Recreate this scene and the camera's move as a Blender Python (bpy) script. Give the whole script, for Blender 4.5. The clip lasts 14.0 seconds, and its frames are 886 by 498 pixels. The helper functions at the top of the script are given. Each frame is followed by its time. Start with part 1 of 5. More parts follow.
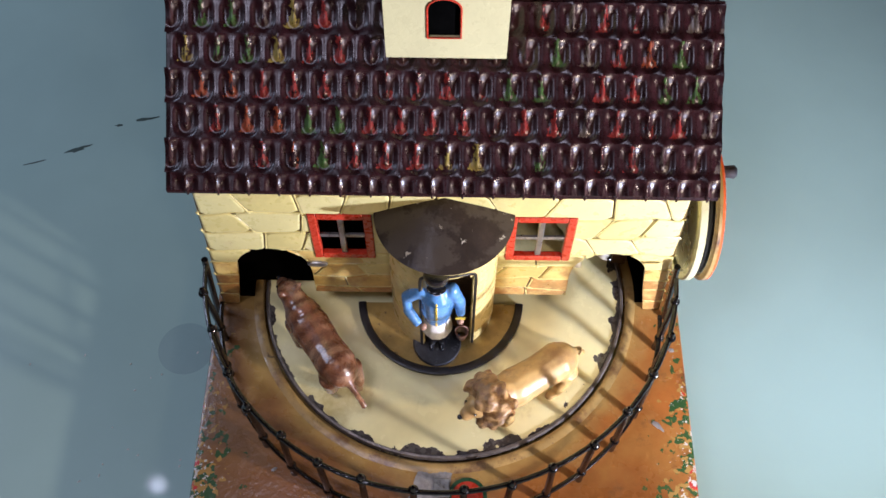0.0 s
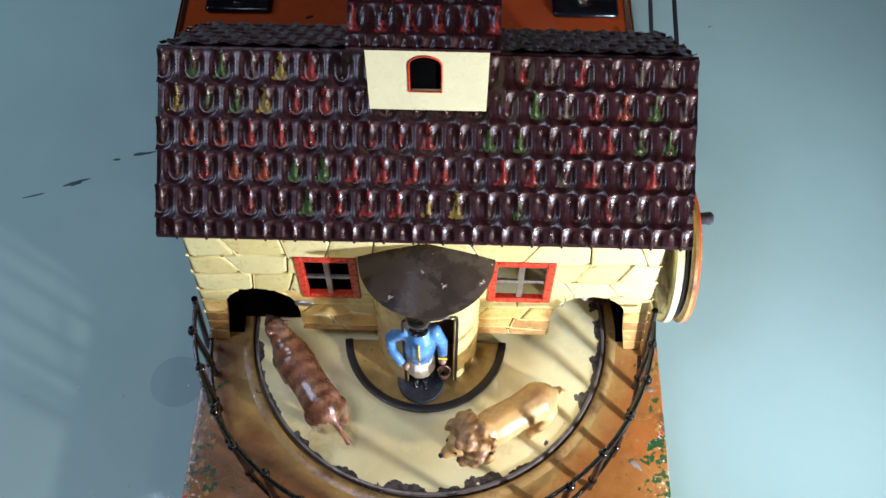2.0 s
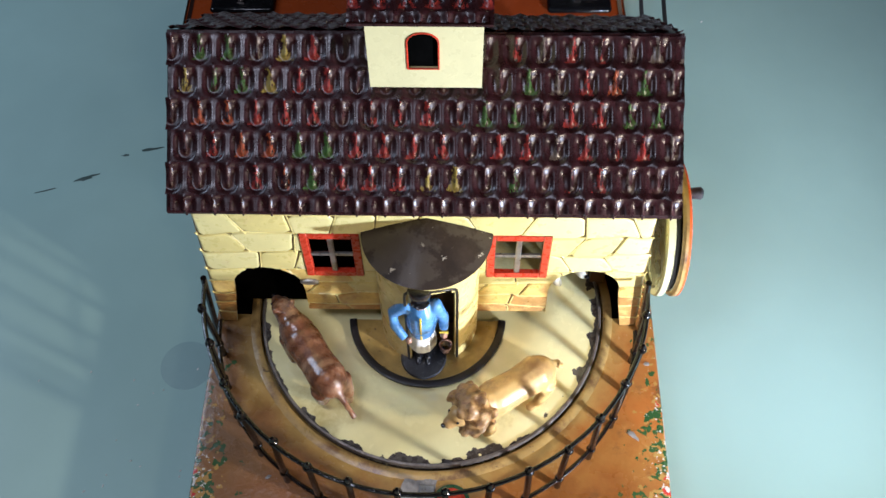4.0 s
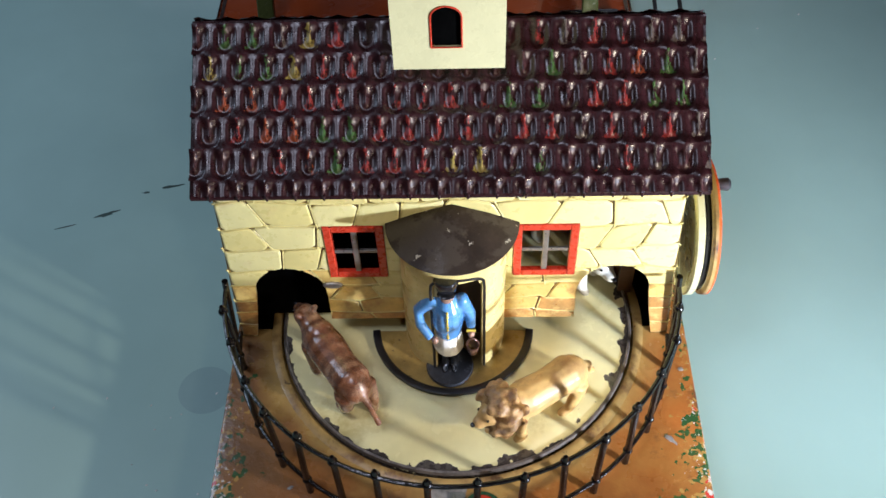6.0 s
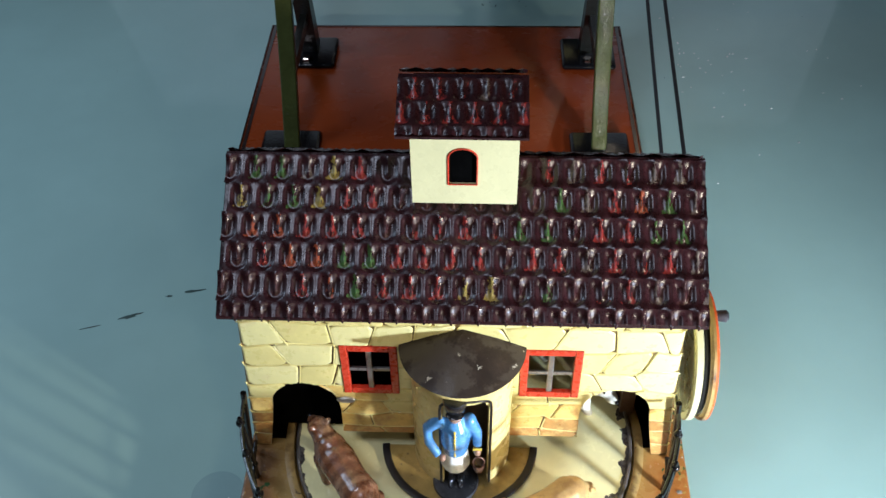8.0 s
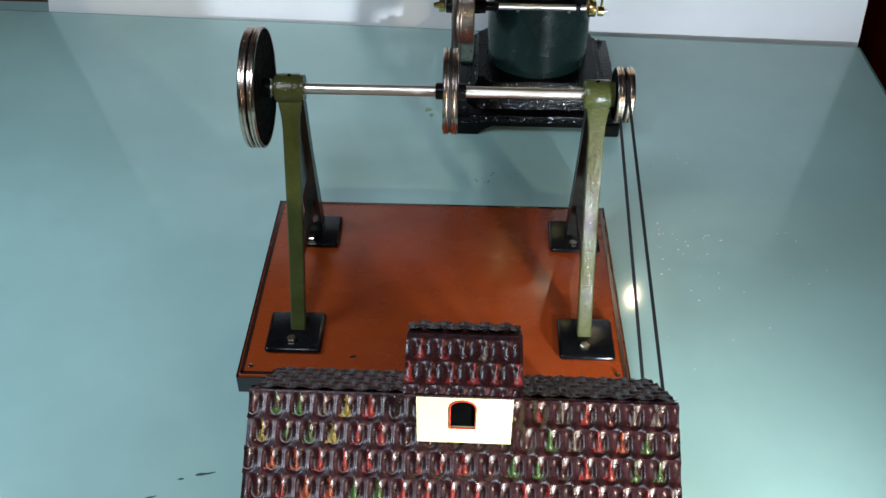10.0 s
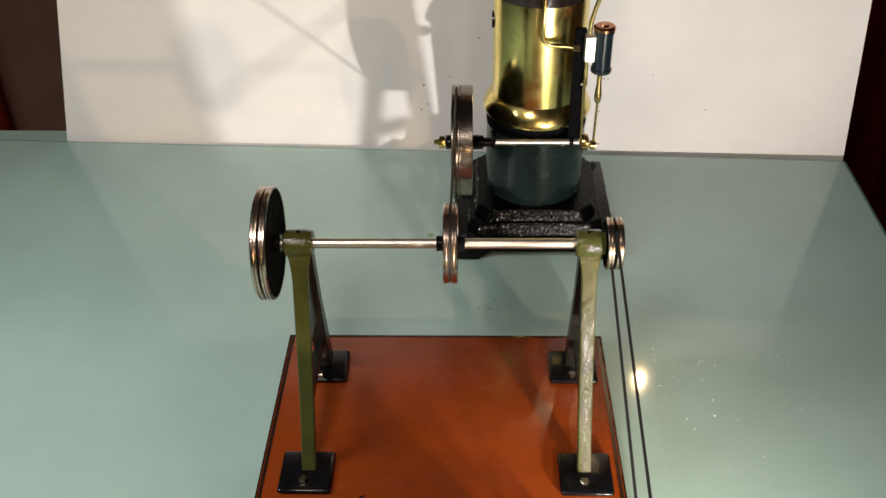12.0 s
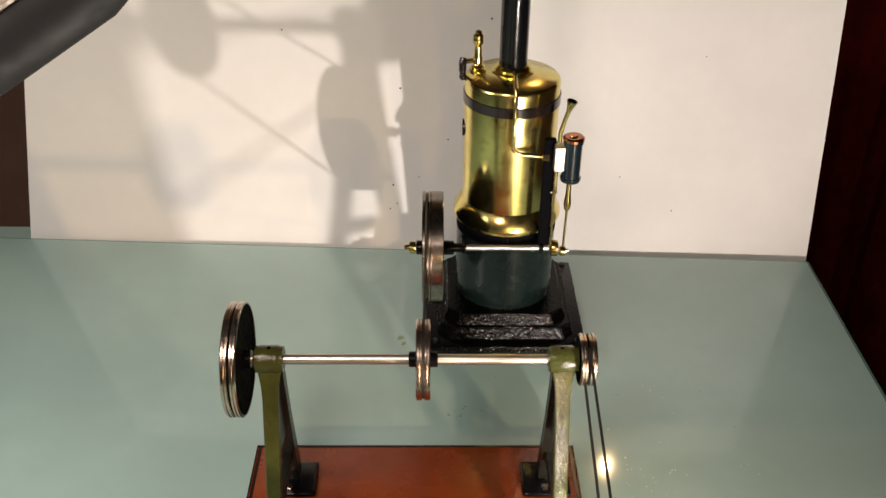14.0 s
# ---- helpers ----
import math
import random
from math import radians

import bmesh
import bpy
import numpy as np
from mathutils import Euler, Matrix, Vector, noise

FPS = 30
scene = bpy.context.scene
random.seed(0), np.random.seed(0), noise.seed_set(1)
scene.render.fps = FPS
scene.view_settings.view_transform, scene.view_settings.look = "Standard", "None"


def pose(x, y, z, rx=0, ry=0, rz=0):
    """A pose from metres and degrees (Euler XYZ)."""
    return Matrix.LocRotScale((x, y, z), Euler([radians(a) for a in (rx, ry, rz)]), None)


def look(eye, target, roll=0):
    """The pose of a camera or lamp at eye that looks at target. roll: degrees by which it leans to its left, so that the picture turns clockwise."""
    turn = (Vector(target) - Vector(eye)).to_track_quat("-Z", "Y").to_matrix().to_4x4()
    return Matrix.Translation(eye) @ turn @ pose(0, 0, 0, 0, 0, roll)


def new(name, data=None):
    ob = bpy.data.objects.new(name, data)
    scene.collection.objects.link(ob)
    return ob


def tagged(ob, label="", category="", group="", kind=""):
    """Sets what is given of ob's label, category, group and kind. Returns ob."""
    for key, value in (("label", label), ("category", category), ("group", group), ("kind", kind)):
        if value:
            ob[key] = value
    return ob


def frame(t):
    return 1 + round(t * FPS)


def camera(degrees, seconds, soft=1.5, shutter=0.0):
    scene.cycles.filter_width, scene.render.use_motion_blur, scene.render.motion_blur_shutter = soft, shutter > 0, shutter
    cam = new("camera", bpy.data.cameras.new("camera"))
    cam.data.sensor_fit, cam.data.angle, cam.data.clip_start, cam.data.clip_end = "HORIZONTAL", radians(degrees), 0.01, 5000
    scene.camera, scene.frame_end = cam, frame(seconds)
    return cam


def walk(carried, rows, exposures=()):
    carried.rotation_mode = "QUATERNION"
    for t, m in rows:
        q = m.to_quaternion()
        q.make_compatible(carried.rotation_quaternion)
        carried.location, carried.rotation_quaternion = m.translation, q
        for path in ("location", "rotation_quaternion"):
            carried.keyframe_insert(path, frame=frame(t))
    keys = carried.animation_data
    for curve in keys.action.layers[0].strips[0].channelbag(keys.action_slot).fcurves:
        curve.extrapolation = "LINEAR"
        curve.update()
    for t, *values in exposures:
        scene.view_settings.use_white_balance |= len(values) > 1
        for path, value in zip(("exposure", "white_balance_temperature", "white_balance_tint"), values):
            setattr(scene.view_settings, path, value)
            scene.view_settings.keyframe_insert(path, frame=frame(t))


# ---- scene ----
cam = camera(48.9, 14.0)
PATH = [
    (0, (0.0025, -0.1518, 0.3330), (0.0007, -0.0019, 0.0731), 0.29),
    (0.5, (0.0038, -0.1466, 0.3366), (0.0015, 0.0014, 0.0757), 0.25),
    (1, (0.0052, -0.1453, 0.3397), (0.0029, 0.0041, 0.0796), 0.41),
    (1.5, (0.0069, -0.1472, 0.3420), (0.0044, 0.0057, 0.0839), 0.54),
    (2, (0.0092, -0.1482, 0.3445), (0.0058, 0.0055, 0.0869), 0.34),
    (2.5, (0.0107, -0.1513, 0.3466), (0.0072, 0.0032, 0.0895), 0.26),
    (3, (0.0110, -0.1560, 0.3476), (0.0084, -0.0000, 0.0914), 0.35),
    (5.3, (0.0102, -0.1861, 0.3321), (0.0025, -0.0088, 0.0902), -2.27),
    (5.5, (0.0071, -0.1901, 0.3267), (0.0007, -0.0079, 0.0885), -1.96),
    (6, (0.0066, -0.1970, 0.3176), (-0.0019, -0.0067, 0.0859), -2.61),
    (6.5, (0.0105, -0.2044, 0.3130), (-0.0019, -0.0085, 0.0861), -3.18),
    (7, (0.0064, -0.2116, 0.3133), (-0.0028, -0.0102, 0.0911), -2.10),
    (7.5, (0.0051, -0.2107, 0.3207), (-0.0041, -0.0028, 0.1045), -1.35),
    (8, (0.0060, -0.1990, 0.3383), (-0.0053, 0.0109, 0.1242), -1.14),
    (8.5, (0.0047, -0.1912, 0.3555), (-0.0060, 0.0223, 0.1450), -0.58),
    (9, (0.0001, -0.1893, 0.3704), (-0.0064, 0.0300, 0.1657), 0.58),
    (9.2, (-0.0001, -0.1893, 0.3769), (-0.0065, 0.0319, 0.1744), 0.75),
    (11.3, (0.0053, -0.1873, 0.4399), (-0.0067, 0.0480, 0.2542), -1.01),
    (11.5, (0.0068, -0.1856, 0.4450), (-0.0057, 0.0508, 0.2608), -1.27),
    (12, (0.0033, -0.1822, 0.4545), (-0.0069, 0.0577, 0.2746), -1.01),
    (12.5, (-0.0017, -0.1797, 0.4611), (-0.0084, 0.0640, 0.2862), -0.51),
    (13, (-0.0015, -0.1745, 0.4678), (-0.0063, 0.0721, 0.2969), -0.27),
    (13.5, (0.0018, -0.1701, 0.4719), (-0.0021, 0.0795, 0.3055), -0.18),
    (14, (-0.0025, -0.1670, 0.4732), (-0.0014, 0.0857, 0.3115), 0.60),
]
EXPOSURES = [
    (0.0, -0.88, 5680, 25), (0.5, -0.75, 5480, 23), (1.2, -0.76, 5400, 21), (3.2, -0.63, 5520, 15), (5.3, -0.81, 5560, 14), (6.5, -0.82, 5570, 14), (7.5, -0.84, 5530, 11), (8.2, -0.58, 5380, 8), (9.2, 0.00, 5300, 3), (11.3, 0.34, 7250, 12), (14.0, 0.36, 8500, 19),
]
walk(cam, [(t, look(eye, target, roll)) for t, eye, target, roll in PATH], EXPOSURES)

# ---- light ----
world = bpy.data.worlds.new("room_air")
scene.world = world
world.use_nodes = True
world.node_tree.nodes["Background"].inputs["Color"].default_value = (0.75, 0.88, 1.0, 1)
world.node_tree.nodes["Background"].inputs["Strength"].default_value = 0.02


def spot(name, eye, target, watts, size, color, angle=120, blend=0.6):
    data = bpy.data.lights.new(name, "SPOT")
    data.energy, data.shadow_soft_size, data.color = watts, size, color
    data.spot_size, data.spot_blend = radians(angle), blend
    ob = new(name, data)
    ob.matrix_world = look(eye, target)
    return ob


def area(name, eye, target, watts, size, color):
    data = bpy.data.lights.new(name, "AREA")
    data.energy, data.shape, data.size, data.color = watts, "DISK", size, color
    ob = new(name, data)
    ob.matrix_world = look(eye, target)
    return ob


# A low desk lamp at the front corner, a warm bulb higher on the same side, a cool ceiling light, an added cool fill on
# the left and a warm bulb behind the board.
spot("desk_lamp_light", (0.23, -0.18, 0.07), (-0.10, 0.45, 0.37), 12.0, 0.006, (0.88, 0.93, 1.0), 110, 0.6)
spot("bench_lamp_light", (0.285, -0.212, 0.220), (-0.01, 0.00, 0.03), 5.8, 0.010, (1.0, 0.80, 0.52), 92, 0.9)
spot("front_bulb_light", (0.12, -0.42, 0.30), (0.02, 0.10, 0.04), 1.3, 0.014, (1.0, 0.77, 0.47), 120, 0.8)
area("overhead_light", (-0.17, -0.15, 0.62), (-0.19, 0.06, 0), 1.7, 0.17, (0.98, 0.96, 1.0))
spot("ceiling_bulb_light", (-0.30, 0.14, 0.68), (-0.15, 0.05, 0), 0.08, 0.006, (0.90, 0.95, 1.0), 140, 0.6)
# added fill to brighten the left of the table; the room has no window
area("window_light", (-0.50, 0.13, 0.42), (-0.18, 0.14, 0), 1.35, 0.20, (0.78, 0.90, 1.0))
spot("rear_bulb_light", (0.316, 1.17, 0.868), (0.1, 0.2, 0), 1.6, 0.0035, (1.0, 0.76, 0.44), 150, 0.5)

# ---- materials ----
def mat(name, base, rough=0.5, metal=0.0, var=0.12, scale=150, bump=0.1, bscale=900, coat=0.0, patches=(), spec=0.5, grain=None):
    """A procedural surface: base colour, two scales of variation, fine relief and worn patches (colour, noise size, threshold, softness)."""
    m = bpy.data.materials.new(name)
    m.use_nodes = True
    nt = m.node_tree
    n, l = nt.nodes, nt.links
    b = n["Principled BSDF"]
    tc = n.new("ShaderNodeTexCoord")
    info = n.new("ShaderNodeObjectInfo")
    sh = n.new("ShaderNodeVectorMath")
    sh.operation = "SCALE"
    sh.inputs[0].default_value = (3.1, 1.7, 2.3)
    l.new(info.outputs["Random"], sh.inputs["Scale"])
    add = n.new("ShaderNodeVectorMath")
    l.new(tc.outputs["Object"], add.inputs[0])
    l.new(sh.outputs[0], add.inputs[1])
    at = add.outputs[0]
    if grain:
        mp = n.new("ShaderNodeMapping")
        mp.inputs["Scale"].default_value = grain
        l.new(at, mp.inputs["Vector"])
        at = mp.outputs[0]

    def tex(size, detail=4.0, rough_=0.6):
        t = n.new("ShaderNodeTexNoise")
        t.inputs["Scale"].default_value, t.inputs["Detail"].default_value, t.inputs["Roughness"].default_value = size, detail, rough_
        l.new(at, t.inputs["Vector"])
        return t.outputs["Fac"]

    def ramp(src, lo, hi, a=0.0, c=1.0):
        r = n.new("ShaderNodeMapRange")
        for k, v in zip(("From Min", "From Max", "To Min", "To Max"), (lo, hi, a, c)):
            r.inputs[k].default_value = v
        l.new(src, r.inputs["Value"])
        return r.outputs[0]

    def mix(fac, a, c):
        x = n.new("ShaderNodeMix")
        x.data_type = "RGBA"
        if isinstance(fac, float):
            x.inputs[0].default_value = fac
        else:
            l.new(fac, x.inputs[0])
        for i, v in ((6, a), (7, c)):
            if isinstance(v, tuple):
                x.inputs[i].default_value = (*v[:3], 1)
            else:
                l.new(v, x.inputs[i])
        return x.outputs[2]

    dark = tuple(v * (1 - var) for v in base)
    light = tuple(min(1.0, v * (1 + var)) for v in base)
    col = mix(ramp(tex(scale), 0.35, 0.65), dark, light)
    col = mix(ramp(tex(scale * 6, 2.0), 0.3, 0.7, 0.0, 0.35), col, tuple(v * (1 - 1.3 * var) for v in base))
    wear = None
    for colour, size, limit, soft in patches:
        mask = ramp(tex(size, 6.0, 0.65), limit - soft, limit + soft)
        col = mix(mask, col, colour)
        wear = mask
    l.new(col, b.inputs["Base Color"])
    b.inputs["Metallic"].default_value = metal
    l.new(ramp(tex(scale * 2.5), 0.3, 0.7, max(0.02, rough * 0.75), min(1.0, rough * 1.3)), b.inputs["Roughness"])
    b.inputs["Specular IOR Level"].default_value = spec
    b.inputs["Coat Weight"].default_value = coat
    b.inputs["Coat Roughness"].default_value = 0.06
    if bump:
        bp = n.new("ShaderNodeBump")
        bp.inputs["Strength"].default_value = bump
        bp.inputs["Distance"].default_value = 0.0006
        l.new(tex(bscale, 3.0), bp.inputs["Height"])
        l.new(bp.outputs[0], b.inputs["Normal"])
        l.new(bp.outputs[0], b.inputs["Coat Normal"])
    return m


def nodes_of(m):
    nt = m.node_tree
    return nt, nt.nodes, nt.links, nt.nodes["Principled BSDF"]


def math_node(n, l, op, a, b=None):
    x = n.new("ShaderNodeMath")
    x.operation = op
    for i, v in enumerate((a, b)):
        if v is None:
            continue
        if isinstance(v, (int, float)):
            x.inputs[i].default_value = v
        else:
            l.new(v, x.inputs[i])
    return x.outputs[0]


def blend_over(m, mask, colour):
    """Lays a colour over what already feeds the base colour, by a mask."""
    nt, n, l, b = nodes_of(m)
    old = b.inputs["Base Color"].links[0].from_socket
    x = n.new("ShaderNodeMix")
    x.data_type = "RGBA"
    l.new(mask, x.inputs[0])
    l.new(old, x.inputs[6])
    x.inputs[7].default_value = (*colour, 1)
    l.new(x.outputs[2], b.inputs["Base Color"])


def tile_material(name, mark):
    """Dark lacquered tin with worn colour brushed along a tile's spine and on its lip."""
    m = mat(name, (0.026, 0.0078, 0.0092), 0.29, 0.0, 0.35, 220, 0.07, 300, 0.0, [((0.090, 0.055, 0.055), 900, 0.70, 0.03)], 0.46)
    if not mark:
        return m
    nt, n, l, b = nodes_of(m)
    tc = n.new("ShaderNodeTexCoord")
    xyz = n.new("ShaderNodeSeparateXYZ")
    l.new(tc.outputs["Object"], xyz.inputs[0])
    info = n.new("ShaderNodeObjectInfo")

    def noise(size, detail, stretch):
        off = n.new("ShaderNodeVectorMath")
        off.operation = "MULTIPLY_ADD"
        l.new(tc.outputs["Object"], off.inputs[0])
        off.inputs[1].default_value = stretch
        l.new(info.outputs["Random"], off.inputs[2])
        t = n.new("ShaderNodeTexNoise")
        t.inputs["Scale"].default_value, t.inputs["Detail"].default_value, t.inputs["Roughness"].default_value = size, detail, 0.7
        l.new(off.outputs[0], t.inputs["Vector"])
        return math_node(n, l, "SUBTRACT", t.outputs["Fac"], 0.5)

    ragged, worn, side = noise(1100, 5, (1, 0.5, 1)), noise(700, 5, (1, 0.35, 1)), noise(9, 0, (1, 1, 1))
    x = math_node(n, l, "ADD", xyz.outputs[0], math_node(n, l, "MULTIPLY", side, 0.0030))
    ax = math_node(n, l, "ADD", math_node(n, l, "ABSOLUTE", x), math_node(n, l, "MULTIPLY", ragged, 0.0042))
    y = math_node(n, l, "ADD", xyz.outputs[1], math_node(n, l, "MULTIPLY", worn, 0.0030))
    # a narrow streak along the spine that spreads to a ragged foot at the lip
    foot = math_node(n, l, "MULTIPLY", math_node(n, l, "LESS_THAN", ax, math_node(n, l, "MULTIPLY", math_node(n, l, "ADD", y, -0.0006), -0.48)), math_node(n, l, "GREATER_THAN", y, -0.0043))
    streak = math_node(n, l, "MULTIPLY", math_node(n, l, "LESS_THAN", ax, 0.00044), math_node(n, l, "LESS_THAN", math_node(n, l, "ABSOLUTE", math_node(n, l, "ADD", y, 0.0002)), 0.0030))
    both = math_node(n, l, "MAXIMUM", foot, streak)
    kept = math_node(n, l, "GREATER_THAN", math_node(n, l, "ADD", worn, math_node(n, l, "MULTIPLY", side, 0.5)), -0.03)
    blend_over(m, math_node(n, l, "MULTIPLY", both, kept), mark)
    return m


M_TABLE = mat("painted_glass_table", (0.352, 0.522, 0.482), 0.42, 0, 0.05, 9, 0.0, 400, 0.8)
M_GLASS_EDGE = mat("green_glass_edge", (0.10, 0.22, 0.19), 0.15, 0, 0.1, 60, 0.0, 300, 0.5)
M_BOARD = mat("white_card", (0.84, 0.82, 0.80), 0.75, 0, 0.03, 12, 0.05, 300)
M_ROOM = mat("brown_room_wall", (0.52, 0.31, 0.23), 0.8, 0, 0.2, 3, 0.05, 60)
M_CURTAIN = mat("dark_red_curtain", (0.55, 0.055, 0.035), 0.9, 0, 0.3, 8, 0.2, 200)
M_FLOOR = mat("dark_room_floor", (0.07, 0.05, 0.04), 0.6, 0, 0.2, 6, 0.05, 80)
M_CEIL = mat("plain_ceiling", (0.10, 0.10, 0.10), 0.9, 0, 0.05, 4, 0.02, 80)
M_LEG = mat("dark_table_leg", (0.05, 0.04, 0.035), 0.5)

M_WALL = mat("olive_brown_joint_paint", (0.17, 0.105, 0.030), 0.35, 0, 0.2, 180, 0.15, 900, 0.3, [((0.42, 0.30, 0.10), 160, 0.58, 0.06)])
M_STONE = mat("cream_litho_stone", (0.71, 0.60, 0.22), 0.30, 0, 0.08, 90, 0.12, 700, 0.4, [((0.70, 0.54, 0.22), 140, 0.66, 0.10)])
M_STONE_PALE = mat("pale_cream_stone", (0.75, 0.66, 0.28), 0.30, 0, 0.07, 90, 0.12, 700, 0.4, [((0.70, 0.58, 0.28), 150, 0.64, 0.10)])
M_STONE_OCHRE = mat("ochre_litho_stone", (0.68, 0.47, 0.13), 0.32, 0, 0.18, 120, 0.12, 700, 0.4, [((0.42, 0.20, 0.05), 130, 0.62, 0.10)])
M_STONE_BROWN = mat("brown_litho_stone", (0.48, 0.25, 0.07), 0.34, 0, 0.25, 140, 0.15, 700, 0.4, [((0.62, 0.42, 0.14), 200, 0.57, 0.07), ((0.55, 0.53, 0.50), 420, 0.74, 0.02)])
M_CREAM = mat("cream_enamel", (0.62, 0.58, 0.32), 0.28, 0, 0.05, 80, 0.1, 600, 0.4, [((0.55, 0.42, 0.20), 420, 0.75, 0.03)])
M_BOOTH = mat("yellow_enamel", (0.76, 0.60, 0.22), 0.28, 0, 0.14, 70, 0.1, 600, 0.4, [((0.42, 0.22, 0.06), 110, 0.66, 0.07), ((0.12, 0.09, 0.05), 420, 0.72, 0.02)])
M_RED = mat("red_enamel", (0.52, 0.045, 0.018), 0.28, 0, 0.15, 200, 0.1, 700, 0.4, [((0.42, 0.40, 0.38), 320, 0.74, 0.02)])
M_TIN = mat("bare_tin", (0.47, 0.46, 0.43), 0.35, 0.85, 0.15, 300, 0.2, 900, 0, [((0.20, 0.18, 0.16), 500, 0.62, 0.05)])
M_CANOPY = mat("worn_dark_brown_tin", (0.036, 0.024, 0.016), 0.50, 0.0, 0.3, 110, 0.2, 700, 0.05, [((0.060, 0.045, 0.031), 26, 0.52, 0.012), ((0.45, 0.40, 0.31), 190, 0.655, 0.008)], 0.2)
# near-black without sheen: shade of hollows and interiors put in as colour
M_INNER_SHADE = mat("inner_shade_black", (0.002, 0.002, 0.002), 0.8, 0.0, 0.3, 200, 0.1, 900, 0, (), 0.0)
M_ISLAND = mat("ochre_brown_paint", (0.40, 0.27, 0.075), 0.32, 0, 0.25, 90, 0.15, 700, 0.4, [((0.10, 0.06, 0.03), 330, 0.66, 0.04)])
M_BLACK = mat("glossy_black_wire", (0.005, 0.004, 0.004), 0.16, 0.0, 0.3, 300, 0.4, 600, 0.0, (), 0.5)
M_PLATE = mat("black_japanned_iron", (0.005, 0.005, 0.006), 0.14, 0.0, 0.3, 200, 0.22, 600, 0.0, (), 0.35)
M_CAST = mat("rough_black_casting", (0.0012, 0.0012, 0.0012), 0.12, 0.0, 0.3, 300, 0.7, 480, 0.0, (), 0.12)
M_GRAIN = mat("glossy_black_grain", (0.004, 0.004, 0.004), 0.10, 0.0, 0.3, 300, 0.0, 480, 0.0, (), 1.0)
M_CHIMNEY = mat("smooth_black_stack", (0.005, 0.005, 0.006), 0.16, 0.0, 0.2, 60, 0.02, 200, 0.0, (), 0.4)
M_OLIVE = mat("olive_green_enamel", (0.058, 0.066, 0.019), 0.11, 0, 0.2, 60, 1.0, 340, 0.0, (), 0.46)
nodes_of(M_OLIVE)[3].inputs["Coat Roughness"].default_value = 0.10
M_STEEL = mat("polished_steel", (0.78, 0.72, 0.65), 0.36, 1.0, 0.12, 200, 0.06, 900, 0, (), 0.5, (0.05, 1, 1))
M_STEEL_WORN = mat("browned_steel_rim", (0.42, 0.36, 0.31), 0.20, 1.0, 0.2, 260, 0.1, 900, 0, [((0.20, 0.12, 0.07), 300, 0.62, 0.06)], 0.5)
M_BRASS = mat("polished_brass", (0.80, 0.66, 0.24), 0.20, 1.0, 0.10, 40, 0.04, 90, 0, [((0.50, 0.25, 0.08), 60, 0.64, 0.08)])
M_BRASS_ROD = mat("bright_brass_rod", (0.70, 0.54, 0.22), 0.18, 1.0, 0.1, 200, 0.05, 600)
M_COPPER = mat("copper_cap", (0.62, 0.26, 0.13), 0.18, 1.0, 0.15, 200, 0.1, 600)
M_BAND = mat("dark_bronze_band", (0.018, 0.012, 0.011), 0.14, 0.0, 0.2, 200)
M_DRUM = mat("dark_green_drum", (0.0055, 0.012, 0.011), 0.24, 0, 0.2, 60, 0.05, 300, 0.1, (), 0.35)
M_CYL = mat("blue_black_cylinder", (0.012, 0.022, 0.030), 0.14, 0.2, 0.2, 100, 0.05, 300, 0.8)
M_WOOD = mat("red_brown_varnished_board", (0.25, 0.042, 0.007), 0.26, 0, 0.07, 22, 0.05, 120, 0.06, [((0.17, 0.028, 0.007), 14, 0.60, 0.14), ((0.42, 0.22, 0.14), 900, 0.80, 0.01)], 0.3, (0.7, 1, 1))
M_WOOD_EDGE = mat("black_lined_board_edge", (0.020, 0.008, 0.006), 0.22, 0, 0.2, 60, 0.05, 200, 0.6)
M_CORD = mat("black_belt_cord", (0.010, 0.010, 0.011), 0.55, 0, 0.2, 900)
M_ORANGE = mat("orange_red_enamel", (0.72, 0.13, 0.03), 0.25, 0, 0.1, 200, 0.05, 700, 0.4)
M_LAMP_ARM = mat("grey_metal_arm", (0.009, 0.009, 0.0095), 0.6, 0.0, 0.15, 60, 0.05, 300, 0.0, (), 0.18)
M_SPECK = mat("dark_oil_speck", (0.02, 0.022, 0.02), 0.4)
M_DUST_SPARKLE = mat("pale_dust_sparkle", (0.72, 0.72, 0.68), 0.3)

# base sheet: brown and ochre sprayed paint, worn to red and green along the rim
M_BASE = mat("sprayed_brown_base_paint", (0.29, 0.100, 0.020), 0.26, 0, 0.25, 26, 0.35, 420, 0.10,
             [((0.33, 0.150, 0.034), 24, 0.54, 0.10), ((0.12, 0.055, 0.022), 50, 0.62, 0.06), ((0.60, 0.55, 0.45), 620, 0.75, 0.012)])
_nt, _n, _l, _b = nodes_of(M_BASE)
_tc = _n.new("ShaderNodeTexCoord")
_s = _n.new("ShaderNodeSeparateXYZ")
_l.new(_tc.outputs["Object"], _s.inputs[0])


